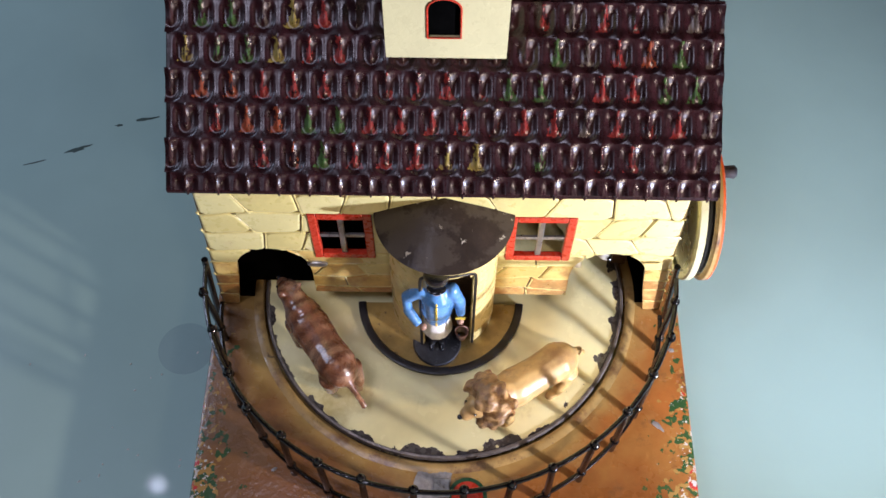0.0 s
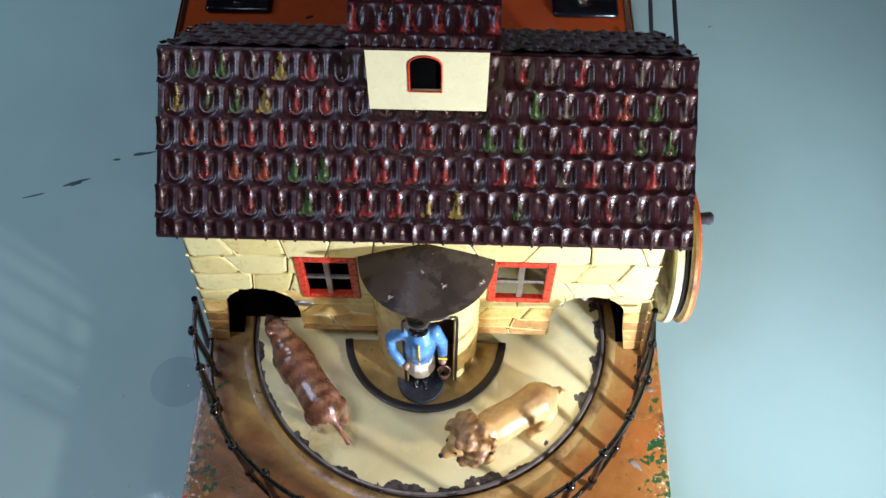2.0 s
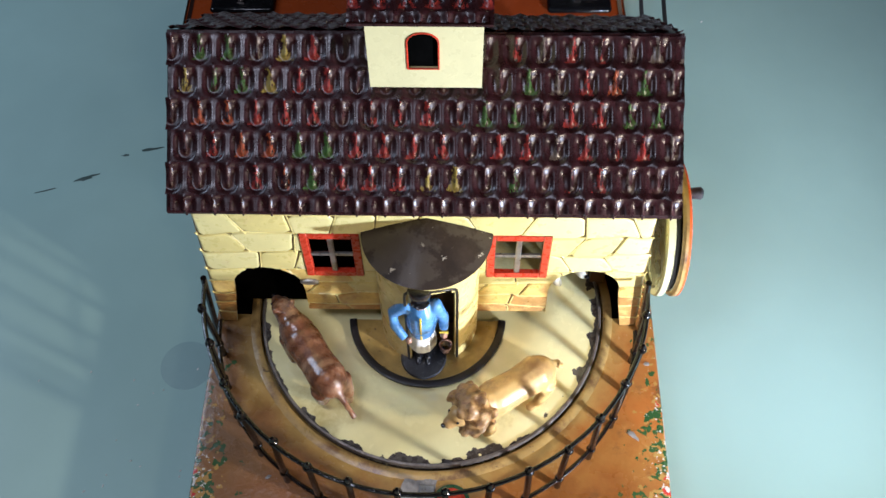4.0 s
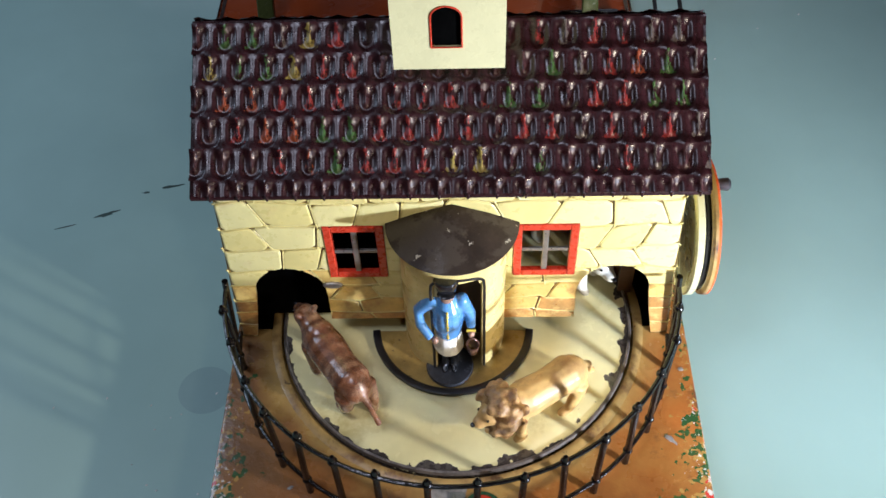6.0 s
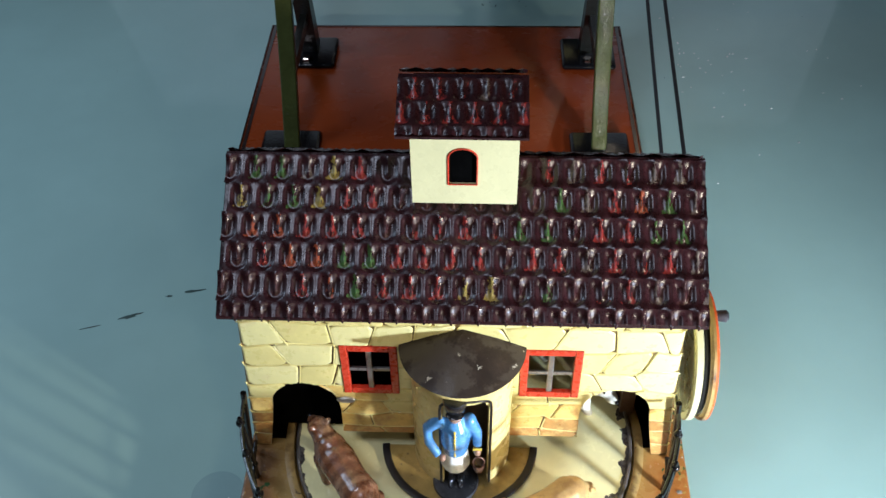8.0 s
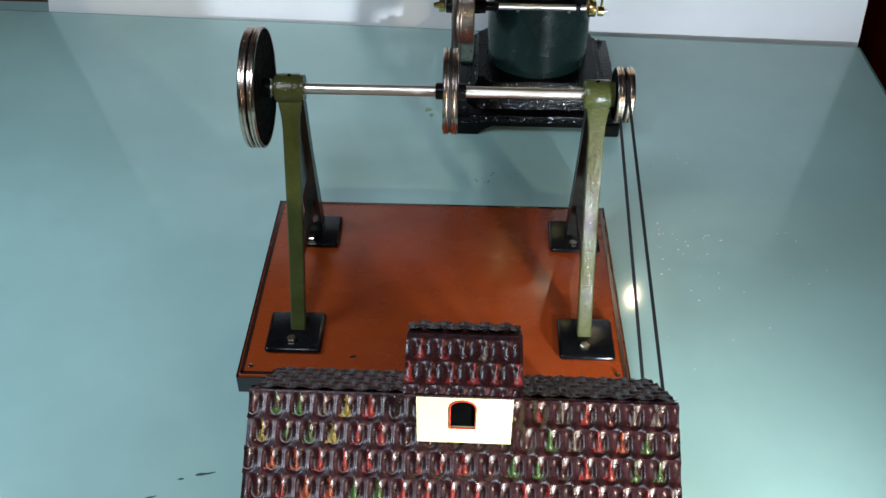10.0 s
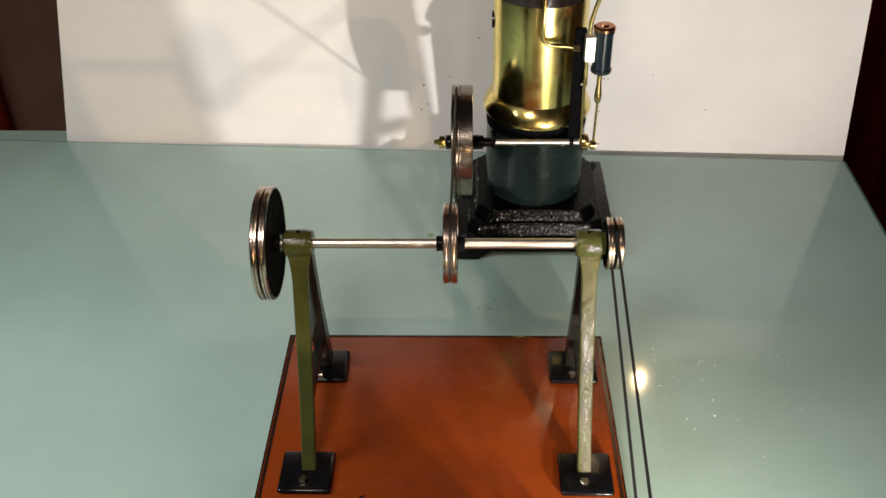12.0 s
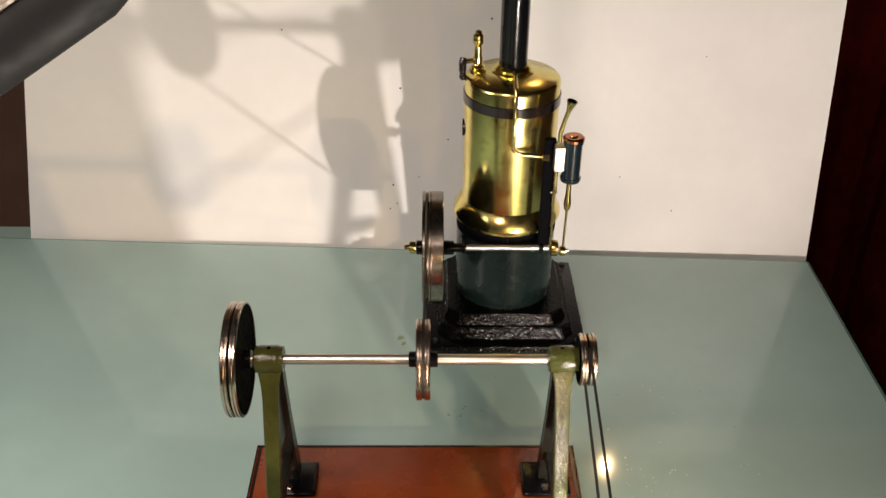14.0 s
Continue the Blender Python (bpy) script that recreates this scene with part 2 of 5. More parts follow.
def rim_specks(colour, size, limit, reach):
    t = _n.new("ShaderNodeTexNoise")
    t.inputs["Scale"].default_value, t.inputs["Detail"].default_value = size, 5
    _l.new(_tc.outputs["Object"], t.inputs["Vector"])
    edge = math_node(_n, _l, "ABSOLUTE", math_node(_n, _l, "SUBTRACT", _s.outputs[0], 0.002))
    near = _n.new("ShaderNodeMapRange")
    near.inputs["From Min"].default_value, near.inputs["From Max"].default_value = 0.081 - reach, 0.081
    near.inputs["To Min"].default_value, near.inputs["To Max"].default_value = -0.25, 0.10
    _l.new(edge, near.inputs["Value"])
    front = _n.new("ShaderNodeMapRange")
    front.inputs["From Min"].default_value, front.inputs["From Max"].default_value = -0.02, -0.07
    front.inputs["To Min"].default_value, front.inputs["To Max"].default_value = -0.06, 0.06
    _l.new(_s.outputs[1], front.inputs["Value"])
    v = math_node(_n, _l, "ADD", math_node(_n, _l, "ADD", t.outputs["Fac"], near.outputs[0]), front.outputs[0])
    blend_over(M_BASE, math_node(_n, _l, "GREATER_THAN", v, limit), colour)


# duller, darker brown put into the colour towards -x, the half that the lamp lights less
_dim_noise = _n.new("ShaderNodeTexNoise")
_dim_noise.inputs["Scale"].default_value, _dim_noise.inputs["Detail"].default_value = 28, 5
_l.new(_tc.outputs["Object"], _dim_noise.inputs["Vector"])
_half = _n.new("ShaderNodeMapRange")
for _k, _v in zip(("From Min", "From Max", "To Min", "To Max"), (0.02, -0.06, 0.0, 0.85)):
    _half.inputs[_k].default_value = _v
_l.new(math_node(_n, _l, "ADD", _s.outputs[0], math_node(_n, _l, "MULTIPLY", math_node(_n, _l, "SUBTRACT", _dim_noise.outputs["Fac"], 0.5), 0.14)), _half.inputs["Value"])
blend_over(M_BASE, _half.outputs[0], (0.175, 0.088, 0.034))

# ochre overspray round the well
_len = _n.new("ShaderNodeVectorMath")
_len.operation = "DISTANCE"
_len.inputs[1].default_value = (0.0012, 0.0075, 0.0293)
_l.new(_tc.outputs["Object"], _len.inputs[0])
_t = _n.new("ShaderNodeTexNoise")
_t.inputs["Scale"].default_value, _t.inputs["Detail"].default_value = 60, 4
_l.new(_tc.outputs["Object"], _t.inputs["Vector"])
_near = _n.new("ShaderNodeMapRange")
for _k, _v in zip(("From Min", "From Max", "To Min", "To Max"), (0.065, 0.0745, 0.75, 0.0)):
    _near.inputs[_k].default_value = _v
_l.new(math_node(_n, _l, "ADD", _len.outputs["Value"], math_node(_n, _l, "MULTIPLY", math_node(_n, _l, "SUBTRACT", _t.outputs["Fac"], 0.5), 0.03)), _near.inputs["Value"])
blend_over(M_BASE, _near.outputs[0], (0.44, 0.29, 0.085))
rim_specks((0.030, 0.075, 0.022), 260, 0.570, 0.028)
rim_specks((0.34, 0.20, 0.05), 380, 0.60, 0.024)
rim_specks((0.42, 0.035, 0.022), 380, 0.650, 0.010)
rim_specks((0.50, 0.47, 0.42), 700, 0.69, 0.024)

# turntable: pale green-cream paint, chipped to dark metal along its outer edge
M_DISC = mat("cream_green_turntable_paint", (0.84, 0.77, 0.40), 0.24, 0, 0.07, 40, 0.08, 500, 0.4, [((0.52, 0.42, 0.16), 30, 0.66, 0.08), ((0.05, 0.045, 0.04), 900, 0.80, 0.01)])
_nt, _n, _l, _b = nodes_of(M_DISC)
_tc = _n.new("ShaderNodeTexCoord")
_len = _n.new("ShaderNodeVectorMath")
_len.operation = "LENGTH"
_flat = _n.new("ShaderNodeVectorMath")
_flat.operation = "MULTIPLY"
_flat.inputs[1].default_value = (1, 1, 0)
_l.new(_tc.outputs["Object"], _flat.inputs[0])
_l.new(_flat.outputs[0], _len.inputs[0])
_t = _n.new("ShaderNodeTexNoise")
_t.inputs["Scale"].default_value, _t.inputs["Detail"].default_value = 95, 9
_l.new(_tc.outputs["Object"], _t.inputs["Vector"])
_r = math_node(_n, _l, "ADD", _len.outputs["Value"], math_node(_n, _l, "MULTIPLY", math_node(_n, _l, "SUBTRACT", _t.outputs["Fac"], 0.5), 0.020))
blend_over(M_DISC, math_node(_n, _l, "GREATER_THAN", _r, 0.0600), (0.085, 0.074, 0.066))

_t2 = _n.new("ShaderNodeTexNoise")
_t2.inputs["Scale"].default_value, _t2.inputs["Detail"].default_value = 420, 5
_l.new(_tc.outputs["Object"], _t2.inputs["Vector"])
_edge = math_node(_n, _l, "GREATER_THAN", _r, 0.0603)
blend_over(M_DISC, math_node(_n, _l, "MULTIPLY", _edge, math_node(_n, _l, "GREATER_THAN", _t2.outputs["Fac"], 0.52)), (0.045, 0.038, 0.034))

# figurine paints
M_BLUE = mat("sky_blue_enamel", (0.12, 0.30, 0.60), 0.25, 0, 0.15, 200, 0.1, 700, 0.5, [((0.05, 0.05, 0.06), 500, 0.75, 0.03)])
M_WHITE = mat("off_white_enamel", (0.78, 0.76, 0.70), 0.3, 0, 0.08, 200, 0.1, 700, 0.4, [((0.35, 0.28, 0.20), 300, 0.68, 0.06)])
M_SKIN = mat("flesh_enamel", (0.34, 0.19, 0.12), 0.35, 0, 0.1, 200)
M_HAT = mat("black_figure_enamel", (0.012, 0.012, 0.014), 0.2, 0, 0.2, 200, 0.1, 700, 0.5)
M_LEAD = mat("dark_grey_lead", (0.055, 0.055, 0.060), 0.35, 0.4, 0.3, 200, 0.2, 700, 0.2, [((0.16, 0.16, 0.16), 300, 0.62, 0.05)])
M_YELLOW = mat("yellow_trim_enamel", (0.75, 0.55, 0.06), 0.3)
M_PAIL = mat("copper_brown_pail", (0.12, 0.055, 0.035), 0.3, 0.2, 0.2, 200)
M_LION = mat("tan_lion_enamel", (0.60, 0.38, 0.13), 0.4, 0, 0.18, 120, 0.25, 600, 0.1, [((0.36, 0.20, 0.07), 150, 0.60, 0.08)])
M_MANE = mat("brown_tan_mane_enamel", (0.46, 0.27, 0.10), 0.45, 0, 0.35, 300, 0.9, 600, 0.05, [((0.22, 0.11, 0.04), 420, 0.54, 0.06)])
M_POLAR = mat("white_bear_enamel", (0.80, 0.76, 0.62), 0.28, 0, 0.06, 120, 0.1, 700, 0.5, [((0.55, 0.46, 0.26), 120, 0.66, 0.08)])
M_BEAR = mat("brown_bear_enamel", (0.26, 0.11, 0.05), 0.28, 0, 0.15, 120, 0.15, 700, 0.5, [((0.40, 0.22, 0.12), 160, 0.62, 0.08)])
M_TIGER = mat("orange_brown_tiger_enamel", (0.25, 0.105, 0.050), 0.28, 0, 0.2, 120, 0.25, 700, 0.5, [((0.50, 0.30, 0.17), 150, 0.58, 0.08)])
_nt, _n, _l, _b = nodes_of(M_TIGER)
_tc = _n.new("ShaderNodeTexCoord")
_w = _n.new("ShaderNodeTexWave")
_w.inputs["Scale"].default_value, _w.inputs["Distortion"].default_value, _w.inputs["Detail"].default_value = 90, 7.0, 3
_w.inputs["Detail Scale"].default_value = 60
_l.new(_tc.outputs["Object"], _w.inputs["Vector"])
blend_over(M_TIGER, math_node(_n, _l, "MULTIPLY", math_node(_n, _l, "GREATER_THAN", _w.outputs["Fac"], 0.58), 0.85), (0.075, 0.026, 0.014))

TILES = {
    "d": tile_material("dark_lacquer_tile", (0.055, 0.022, 0.022)),
    "r": tile_material("red_marked_tile", (0.215, 0.026, 0.021)),
    "o": tile_material("orange_marked_tile", (0.24, 0.052, 0.020)),
    "y": tile_material("yellow_marked_tile", (0.24, 0.18, 0.04)),
    "g": tile_material("green_marked_tile", (0.050, 0.100, 0.026)),
    "p": tile_material("pale_marked_tile", (0.11, 0.085, 0.070)),
}
M_ROOF = tile_material("dark_lacquer_roof", None)
_bump = [x for x in M_ROOF.node_tree.nodes if x.type == "BUMP"][0]
_bump.inputs["Strength"].default_value, _bump.inputs["Distance"].default_value = 0.22, 0.0012
M_ROOF.node_tree.nodes["Principled BSDF"].inputs["Specular IOR Level"].default_value = 0.45
_bump.inputs["Height"].links[0].from_node.inputs["Scale"].default_value = 170
M_RIM = mat("dull_grey_brown_rim", (0.20, 0.17, 0.145), 0.36, 0.6, 0.3, 260, 0.3, 700, 0, [((0.34, 0.29, 0.24), 330, 0.62, 0.06)])
M_KERB = mat("black_worn_kerb", (0.010, 0.008, 0.008), 0.38, 0, 0.3, 200, 0.2, 700, 0.0, [((0.11, 0.09, 0.07), 500, 0.68, 0.03)])
M_CHIP = mat("bare_grey_tin_chip", (0.36, 0.34, 0.32), 0.4, 0.2, 0.25, 500, 0.2, 900)
M_SMUDGE = mat("dark_green_smudge", (0.05, 0.085, 0.075), 0.4)
M_STEEL_WARM = mat("warm_polished_rim", (0.66, 0.55, 0.47), 0.20, 1.0, 0.15, 260, 0.06, 900, 0, [((0.30, 0.20, 0.14), 300, 0.66, 0.06)])
# shaded sides and back of the stands, their darkness put in as colour
M_STAND_SHADE = mat("shaded_stand_black", (0.012, 0.012, 0.009), 0.35, 0, 0.3, 200, 0.4, 500, 0.2)
M_WEB = mat("matt_black_web", (0.003, 0.003, 0.004), 0.75, 0, 0.3, 200, 0.1, 700, 0.0, (), 0.04)
M_STAIN = mat("dull_ring_stain", (0.27, 0.40, 0.385), 0.5, 0, 0.05, 40, 0.0, 400, 0.6)

M_WHEEL_FACE = mat("stained_dull_tin", (0.40, 0.39, 0.33), 0.28, 0.7, 0.2, 60, 0.15, 500, 0, [((0.10, 0.075, 0.05), 55, 0.57, 0.07), ((0.55, 0.50, 0.40), 90, 0.66, 0.05)])
M_STRUT = mat("dark_brown_strut", (0.10, 0.052, 0.022), 0.4, 0, 0.25, 120, 0.2, 500, 0.1)
M_BEAD = mat("ochre_embossed_bead", (0.42, 0.27, 0.085), 0.34, 0, 0.25, 60, 0.25, 500, 0.1, [((0.16, 0.08, 0.03), 90, 0.58, 0.08), ((0.10, 0.06, 0.03), 330, 0.66, 0.04)])

# ---- builders ----
def part(name, bm, material, parent, label="", smooth=35):
    """Links a bmesh as one mesh object under a thing or a part. material: one, or a list for the faces' material_index."""
    me = bpy.data.meshes.new(name)
    bm.normal_update()
    bm.to_mesh(me)
    bm.free()
    for one in material if isinstance(material, (list, tuple)) else [material]:
        me.materials.append(one)
    if smooth:
        me.shade_smooth()
        me.set_sharp_from_angle(angle=radians(smooth))
    ob = new(name, me)
    if parent:
        ob.parent = parent
    return tagged(ob, label)


def thing(name, at, label, category, group="", kind="", turn=0):
    ob = new(name)
    ob.empty_display_size = 0.01
    ob.matrix_world = pose(*at, 0, 0, turn)
    return tagged(ob, label, category, group, kind)


def box(bm, lo, hi, bevel=0.0, seg=2):
    made = bmesh.ops.create_cube(bm, size=1.0)["verts"]
    for v in made:
        v.co = Vector([l + (h - l) * (c + 0.5) for l, h, c in zip(lo, hi, v.co)])
    if bevel:
        edges = {e for v in made for e in v.link_edges}
        bmesh.ops.bevel(bm, geom=list(edges), offset=bevel, segments=seg, affect="EDGES", profile=0.5)
    return bm


def lathe(bm, profile, centre=(0, 0, 0), axis="z", n=40, closed=True):
    """Turns (radius, height) pairs round an axis through centre; both ends are capped."""
    rings = []
    c = Vector(centre)
    for r, h in profile:
        ring = []
        for i in range(n):
            a = 2 * math.pi * i / n
            u, w = r * math.cos(a), r * math.sin(a)
            p = {"z": (u, w, h), "x": (h, u, w), "y": (w, h, u)}[axis]
            ring.append(bm.verts.new(c + Vector(p)))
        rings.append(ring)
    for a, b in zip(rings, rings[1:]):
        for i in range(n):
            bm.faces.new((a[i], a[(i + 1) % n], b[(i + 1) % n], b[i]))
    if closed:
        bm.faces.new(rings[0][::-1])
        bm.faces.new(rings[-1])
    bmesh.ops.recalc_face_normals(bm, faces=bm.faces)
    return bm


def tube(bm, points, r, n=10, caps=True):
    """A round rod along points; r is one radius or one for each point."""
    pts = [Vector(p) for p in points]
    radii = r if isinstance(r, (list, tuple)) else [r] * len(pts)
    rings, side = [], None
    for i, p in enumerate(pts):
        d = (pts[min(i + 1, len(pts) - 1)] - pts[max(i - 1, 0)]).normalized()
        if side is None:
            side = d.orthogonal().normalized()
        side = (side - d * side.dot(d)).normalized()
        up = d.cross(side)
        rings.append([bm.verts.new(p + radii[i] * (math.cos(2 * math.pi * k / n) * side + math.sin(2 * math.pi * k / n) * up)) for k in range(n)])
    for a, b in zip(rings, rings[1:]):
        for k in range(n):
            bm.faces.new((a[k], a[(k + 1) % n], b[(k + 1) % n], b[k]))
    if caps:
        bm.faces.new(rings[0][::-1])
        bm.faces.new(rings[-1])
    bmesh.ops.recalc_face_normals(bm, faces=bm.faces)
    return bm


def ball(bm, c, size, turn=(0, 0, 0), u=16, v=10):
    s = size if isinstance(size, (list, tuple)) else (size,) * 3
    m = pose(*c, *turn) @ Matrix.Diagonal((*s, 1))
    bmesh.ops.create_uvsphere(bm, u_segments=u, v_segments=v, radius=1.0, matrix=m)
    return bm


def prism(bm, poly, plane, d0, d1):
    """A flat outline pushed from d0 to d1. plane: 'xz' (depth along y), 'yz' (along x) or 'xy' (along z)."""
    def put(u, w, d):
        return {"xz": (u, d, w), "yz": (d, u, w), "xy": (u, w, d)}[plane]
    a = [bm.verts.new(put(u, w, d0)) for u, w in poly]
    b = [bm.verts.new(put(u, w, d1)) for u, w in poly]
    bm.faces.new(a)
    bm.faces.new(b)
    for i in range(len(poly)):
        j = (i + 1) % len(poly)
        bm.faces.new((a[i], a[j], b[j], b[i]))
    bmesh.ops.recalc_face_normals(bm, faces=bm.faces)
    return bm


def evaluated(bm, kind, other=None, size=0.0005):
    """The bmesh after a boolean cut with another one, or after a voxel remesh, as a new bmesh."""
    me = bpy.data.meshes.new("work")
    bm.to_mesh(me)
    bm.free()
    ob = new("work", me)
    extra = None
    if kind == "cut":
        md = bpy.data.meshes.new("cutter")
        other.to_mesh(md)
        other.free()
        extra = new("cutter", md)
        mod = ob.modifiers.new("cut", "BOOLEAN")
        mod.operation, mod.object, mod.solver, mod.use_self = "DIFFERENCE", extra, "EXACT", True
    else:
        mod = ob.modifiers.new("remesh", "REMESH")
        mod.mode, mod.voxel_size, mod.use_smooth_shade = "VOXEL", size, True
        sm = ob.modifiers.new("smooth", "SMOOTH")
        sm.factor, sm.iterations = 0.5, 4
    bpy.context.view_layer.update()
    dg = bpy.context.evaluated_depsgraph_get()
    done = bpy.data.meshes.new_from_object(ob.evaluated_get(dg))
    out = bmesh.new()
    out.from_mesh(done)
    bpy.data.objects.remove(ob)
    bpy.data.meshes.remove(me)
    bpy.data.meshes.remove(done)
    if extra:
        bpy.data.objects.remove(extra)
        bpy.data.meshes.remove(md)
    return out


def joined(pieces):
    """One bmesh from (bmesh, material index) pairs."""
    out = bmesh.new()
    for bm, index in pieces:
        for f in bm.faces:
            f.material_index = index
        me = bpy.data.meshes.new("work")
        bm.to_mesh(me)
        bm.free()
        out.from_mesh(me)
        bpy.data.meshes.remove(me)
    return out


# ---- setting ----
def plain_wall(name, lo, hi, material):
    return tagged(part(name, box(bmesh.new(), lo, hi), material, None, smooth=0), "", "", "", "structure")


plain_wall("floor", (-2.2, -2.2, -0.82), (2.2, 2.2, -0.75), M_FLOOR)
plain_wall("ceiling", (-2.2, -2.2, 1.80), (2.2, 2.2, 1.87), M_CEIL)
plain_wall("wall_north", (-2.2, 1.37, -0.75), (2.2, 1.45, 1.80), M_ROOM)
plain_wall("wall_south", (-2.2, -2.2, -0.75), (2.2, -2.12, 1.80), M_CEIL)
plain_wall("wall_east", (2.12, -2.12, -0.75), (2.2, 1.37, 1.80), M_ROOM)
plain_wall("wall_west", (-2.2, -2.12, -0.75), (-2.12, 1.37, 1.80), M_CEIL)


def curtain(x0, x1, y, label):
    bm = bmesh.new()
    pts = []
    k = 60
    for i in range(k + 1):
        x = x0 + (x1 - x0) * i / k
        pts.append((x, y + 0.03 * math.sin(x * 42) + 0.012 * math.sin(x * 97 + 1)))
    a = [bm.verts.new((x, yy, -0.75)) for x, yy in pts]
    b = [bm.verts.new((x, yy, 1.6)) for x, yy in pts]
    for i in range(k):
        bm.faces.new((a[i], a[i + 1], b[i + 1], b[i]))
    bmesh.ops.solidify(bm, geom=bm.faces[:], thickness=0.004)
    return tagged(part("curtain", bm, M_CURTAIN, None), label, "curtain")


curtain(0.42, 1.7, 1.30, "dark red heavy curtain hanging behind the table")
curtain(-1.7, -0.80, 1.30, "deep red curtain hanging beside a brown wall")

table = thing("display_table", (0, 0, 0), "pale grey-green painted table with a glossy glass top", "table")
part("table_top", box(bmesh.new(), (-0.75, -0.55, -0.030), (0.3262, 0.6150, -0.0062)), M_TABLE, table, smooth=0)
BACK_L, BACK_R = 0.5990, 0.5560
part("glass_sheet", prism(bmesh.new(), [(-0.75, -0.55), (0.3235, -0.55), (0.3235, BACK_R), (-0.75, BACK_L)], "xy", -0.006, 0.0), M_TABLE, table, "glossy pale green glass sheet", 0)
part("glass_edge", box(bmesh.new(), (0.3236, -0.55, -0.006), (0.3258, BACK_R + 0.0015, -0.0004)), M_GLASS_EDGE, table, "dark green polished glass edge", 0)
part("glass_edge", prism(bmesh.new(), [(-0.75, BACK_L + 0.0001), (0.3235, BACK_R + 0.0001), (0.3235, BACK_R + 0.0016), (-0.75, BACK_L + 0.0016)], "xy", -0.006, -0.0004), M_GLASS_EDGE, table, "dark green polished glass edge", 0)
for lx, ly in ((-0.70, -0.5), (0.27, -0.5), (-0.70, 0.53), (0.27, 0.53)):
    part("leg", tube(bmesh.new(), [(lx, ly, -0.75), (lx, ly, -0.030)], [0.018, 0.024], 16), M_LEG, table)

# white card leaning back at the rear edge of the table
board = thing("backdrop_card", (-0.025, 0.5775, -0.0061), "white card backdrop standing behind the toys, spotted with oil", "card", turn=-1.8)
bm = prism(bmesh.new(), [(-0.352, 0.0), (0.3525, 0.0), (0.3575, 0.34), (-0.3255, 0.34)], "xz", 0.0, 0.0035)
bmesh.ops.rotate(bm, verts=bm.verts, cent=(0, 0, 0), matrix=Matrix.Rotation(radians(-14), 3, "X"))
part("card", bm, M_BOARD, board, smooth=0)
bm = bmesh.new()
rng = random.Random(4)
SPECKS = [(-0.0135, 0.148), (-0.0195, 0.062), (-0.022, 0.040)]
SPECKS += [(0.125 + rng.uniform(-0.02, 0.02), rng.uniform(0.03, 0.08)) for _ in range(9)] + [(rng.uniform(-0.3, 0.3), rng.uniform(0.02, 0.3)) for _ in range(10)]
for sx, sz in SPECKS:
    r = rng.uniform(0.0004, 0.0009)
    ball(bm, (sx, -0.0001, sz), (r, 0.0003, r), u=8, v=5)
bmesh.ops.rotate(bm, verts=bm.verts, cent=(0, 0, 0), matrix=Matrix.Rotation(radians(-14), 3, "X"))
tagged(part("oil_specks", bm, M_SPECK, board, "tiny black oil specks"), kind="stuff")


def smear(bm, x, y, lx, ly, turn, seed):
    """A thin ragged mark on the table."""
    r = random.Random(seed)
    ring = []
    for i in range(14):
        a = 2 * math.pi * i / 14
        k = r.uniform(0.55, 1.1)
        p = Matrix.Rotation(radians(turn), 2) @ Vector((lx * k * math.cos(a), ly * k * math.sin(a)))
        ring.append(bm.verts.new((x + p.x, y + p.y, 0.00008)))
    top = bm.verts.new((x, y, 0.0004))
    for i in range(14):
        bm.faces.new((ring[i], ring[(i + 1) % 14], top))


tagged(part("ring_stain", lathe(bmesh.new(), [(0.0, 0.00006), (0.0098, 0.00006), (0.0104, 0.0)], (-0.0946, -0.0042, 0), n=40, closed=False), M_STAIN, None, "faint round ring stain on the glass table top"), category="stain")
bm = bmesh.new()
smear(bm, -0.154, 0.0855, 0.0055, 0.0013, 22, 1)
smear(bm, -0.1495, 0.0875, 0.0022, 0.0005, 25, 8)
smear(bm, -0.1275, 0.1020, 0.0055, 0.0010, 12, 2)
smear(bm, -0.1385, 0.0985, 0.0022, 0.0007, 8, 3)
smear(bm, -0.1690, 0.0790, 0.0060, 0.0005, 18, 4)
for i in range(12):
    smear(bm, 0.020 + rng.uniform(-0.016, 0.016), 0.357 + rng.uniform(-0.006, 0.006), rng.uniform(0.0004, 0.0009), 0.0004, rng.uniform(0, 90), 20 + i)
for i in range(14):
    smear(bm, rng.uniform(-0.36, 0.25), rng.uniform(0.10, 0.53), rng.uniform(0.0002, 0.0005), 0.0003, rng.uniform(0, 90), 60 + i)
tagged(part("table_marks", bm, M_SMUDGE, None, "dark scratches and oil specks on the glass table top"), category="marks", kind="stuff")
bm = bmesh.new()
# flecks gathered round the lamp glints, their sparkle put in as pale colour
for i in range(46):
    smear(bm, 0.125 + abs(rng.gauss(0, 0.045)) - 0.01, 0.30 + rng.gauss(0, 0.04), rng.uniform(0.0004, 0.0013), rng.uniform(0.0003, 0.0007), rng.uniform(0, 90), 100 + i)
for i in range(24):
    smear(bm, -0.105 + rng.gauss(0, 0.02), -0.04 + rng.gauss(0, 0.02), rng.uniform(0.0003, 0.0008), 0.0004, rng.uniform(0, 90), 200 + i)
mark = bmesh.new()
for i in range(7):
    smear(mark, -0.0315 + rng.uniform(-0.0020, 0.0020), 0.4385 + rng.uniform(-0.0045, 0.0045), rng.uniform(0.0020, 0.0030), rng.uniform(0.0016, 0.0026), rng.uniform(0, 90), 500 + i)
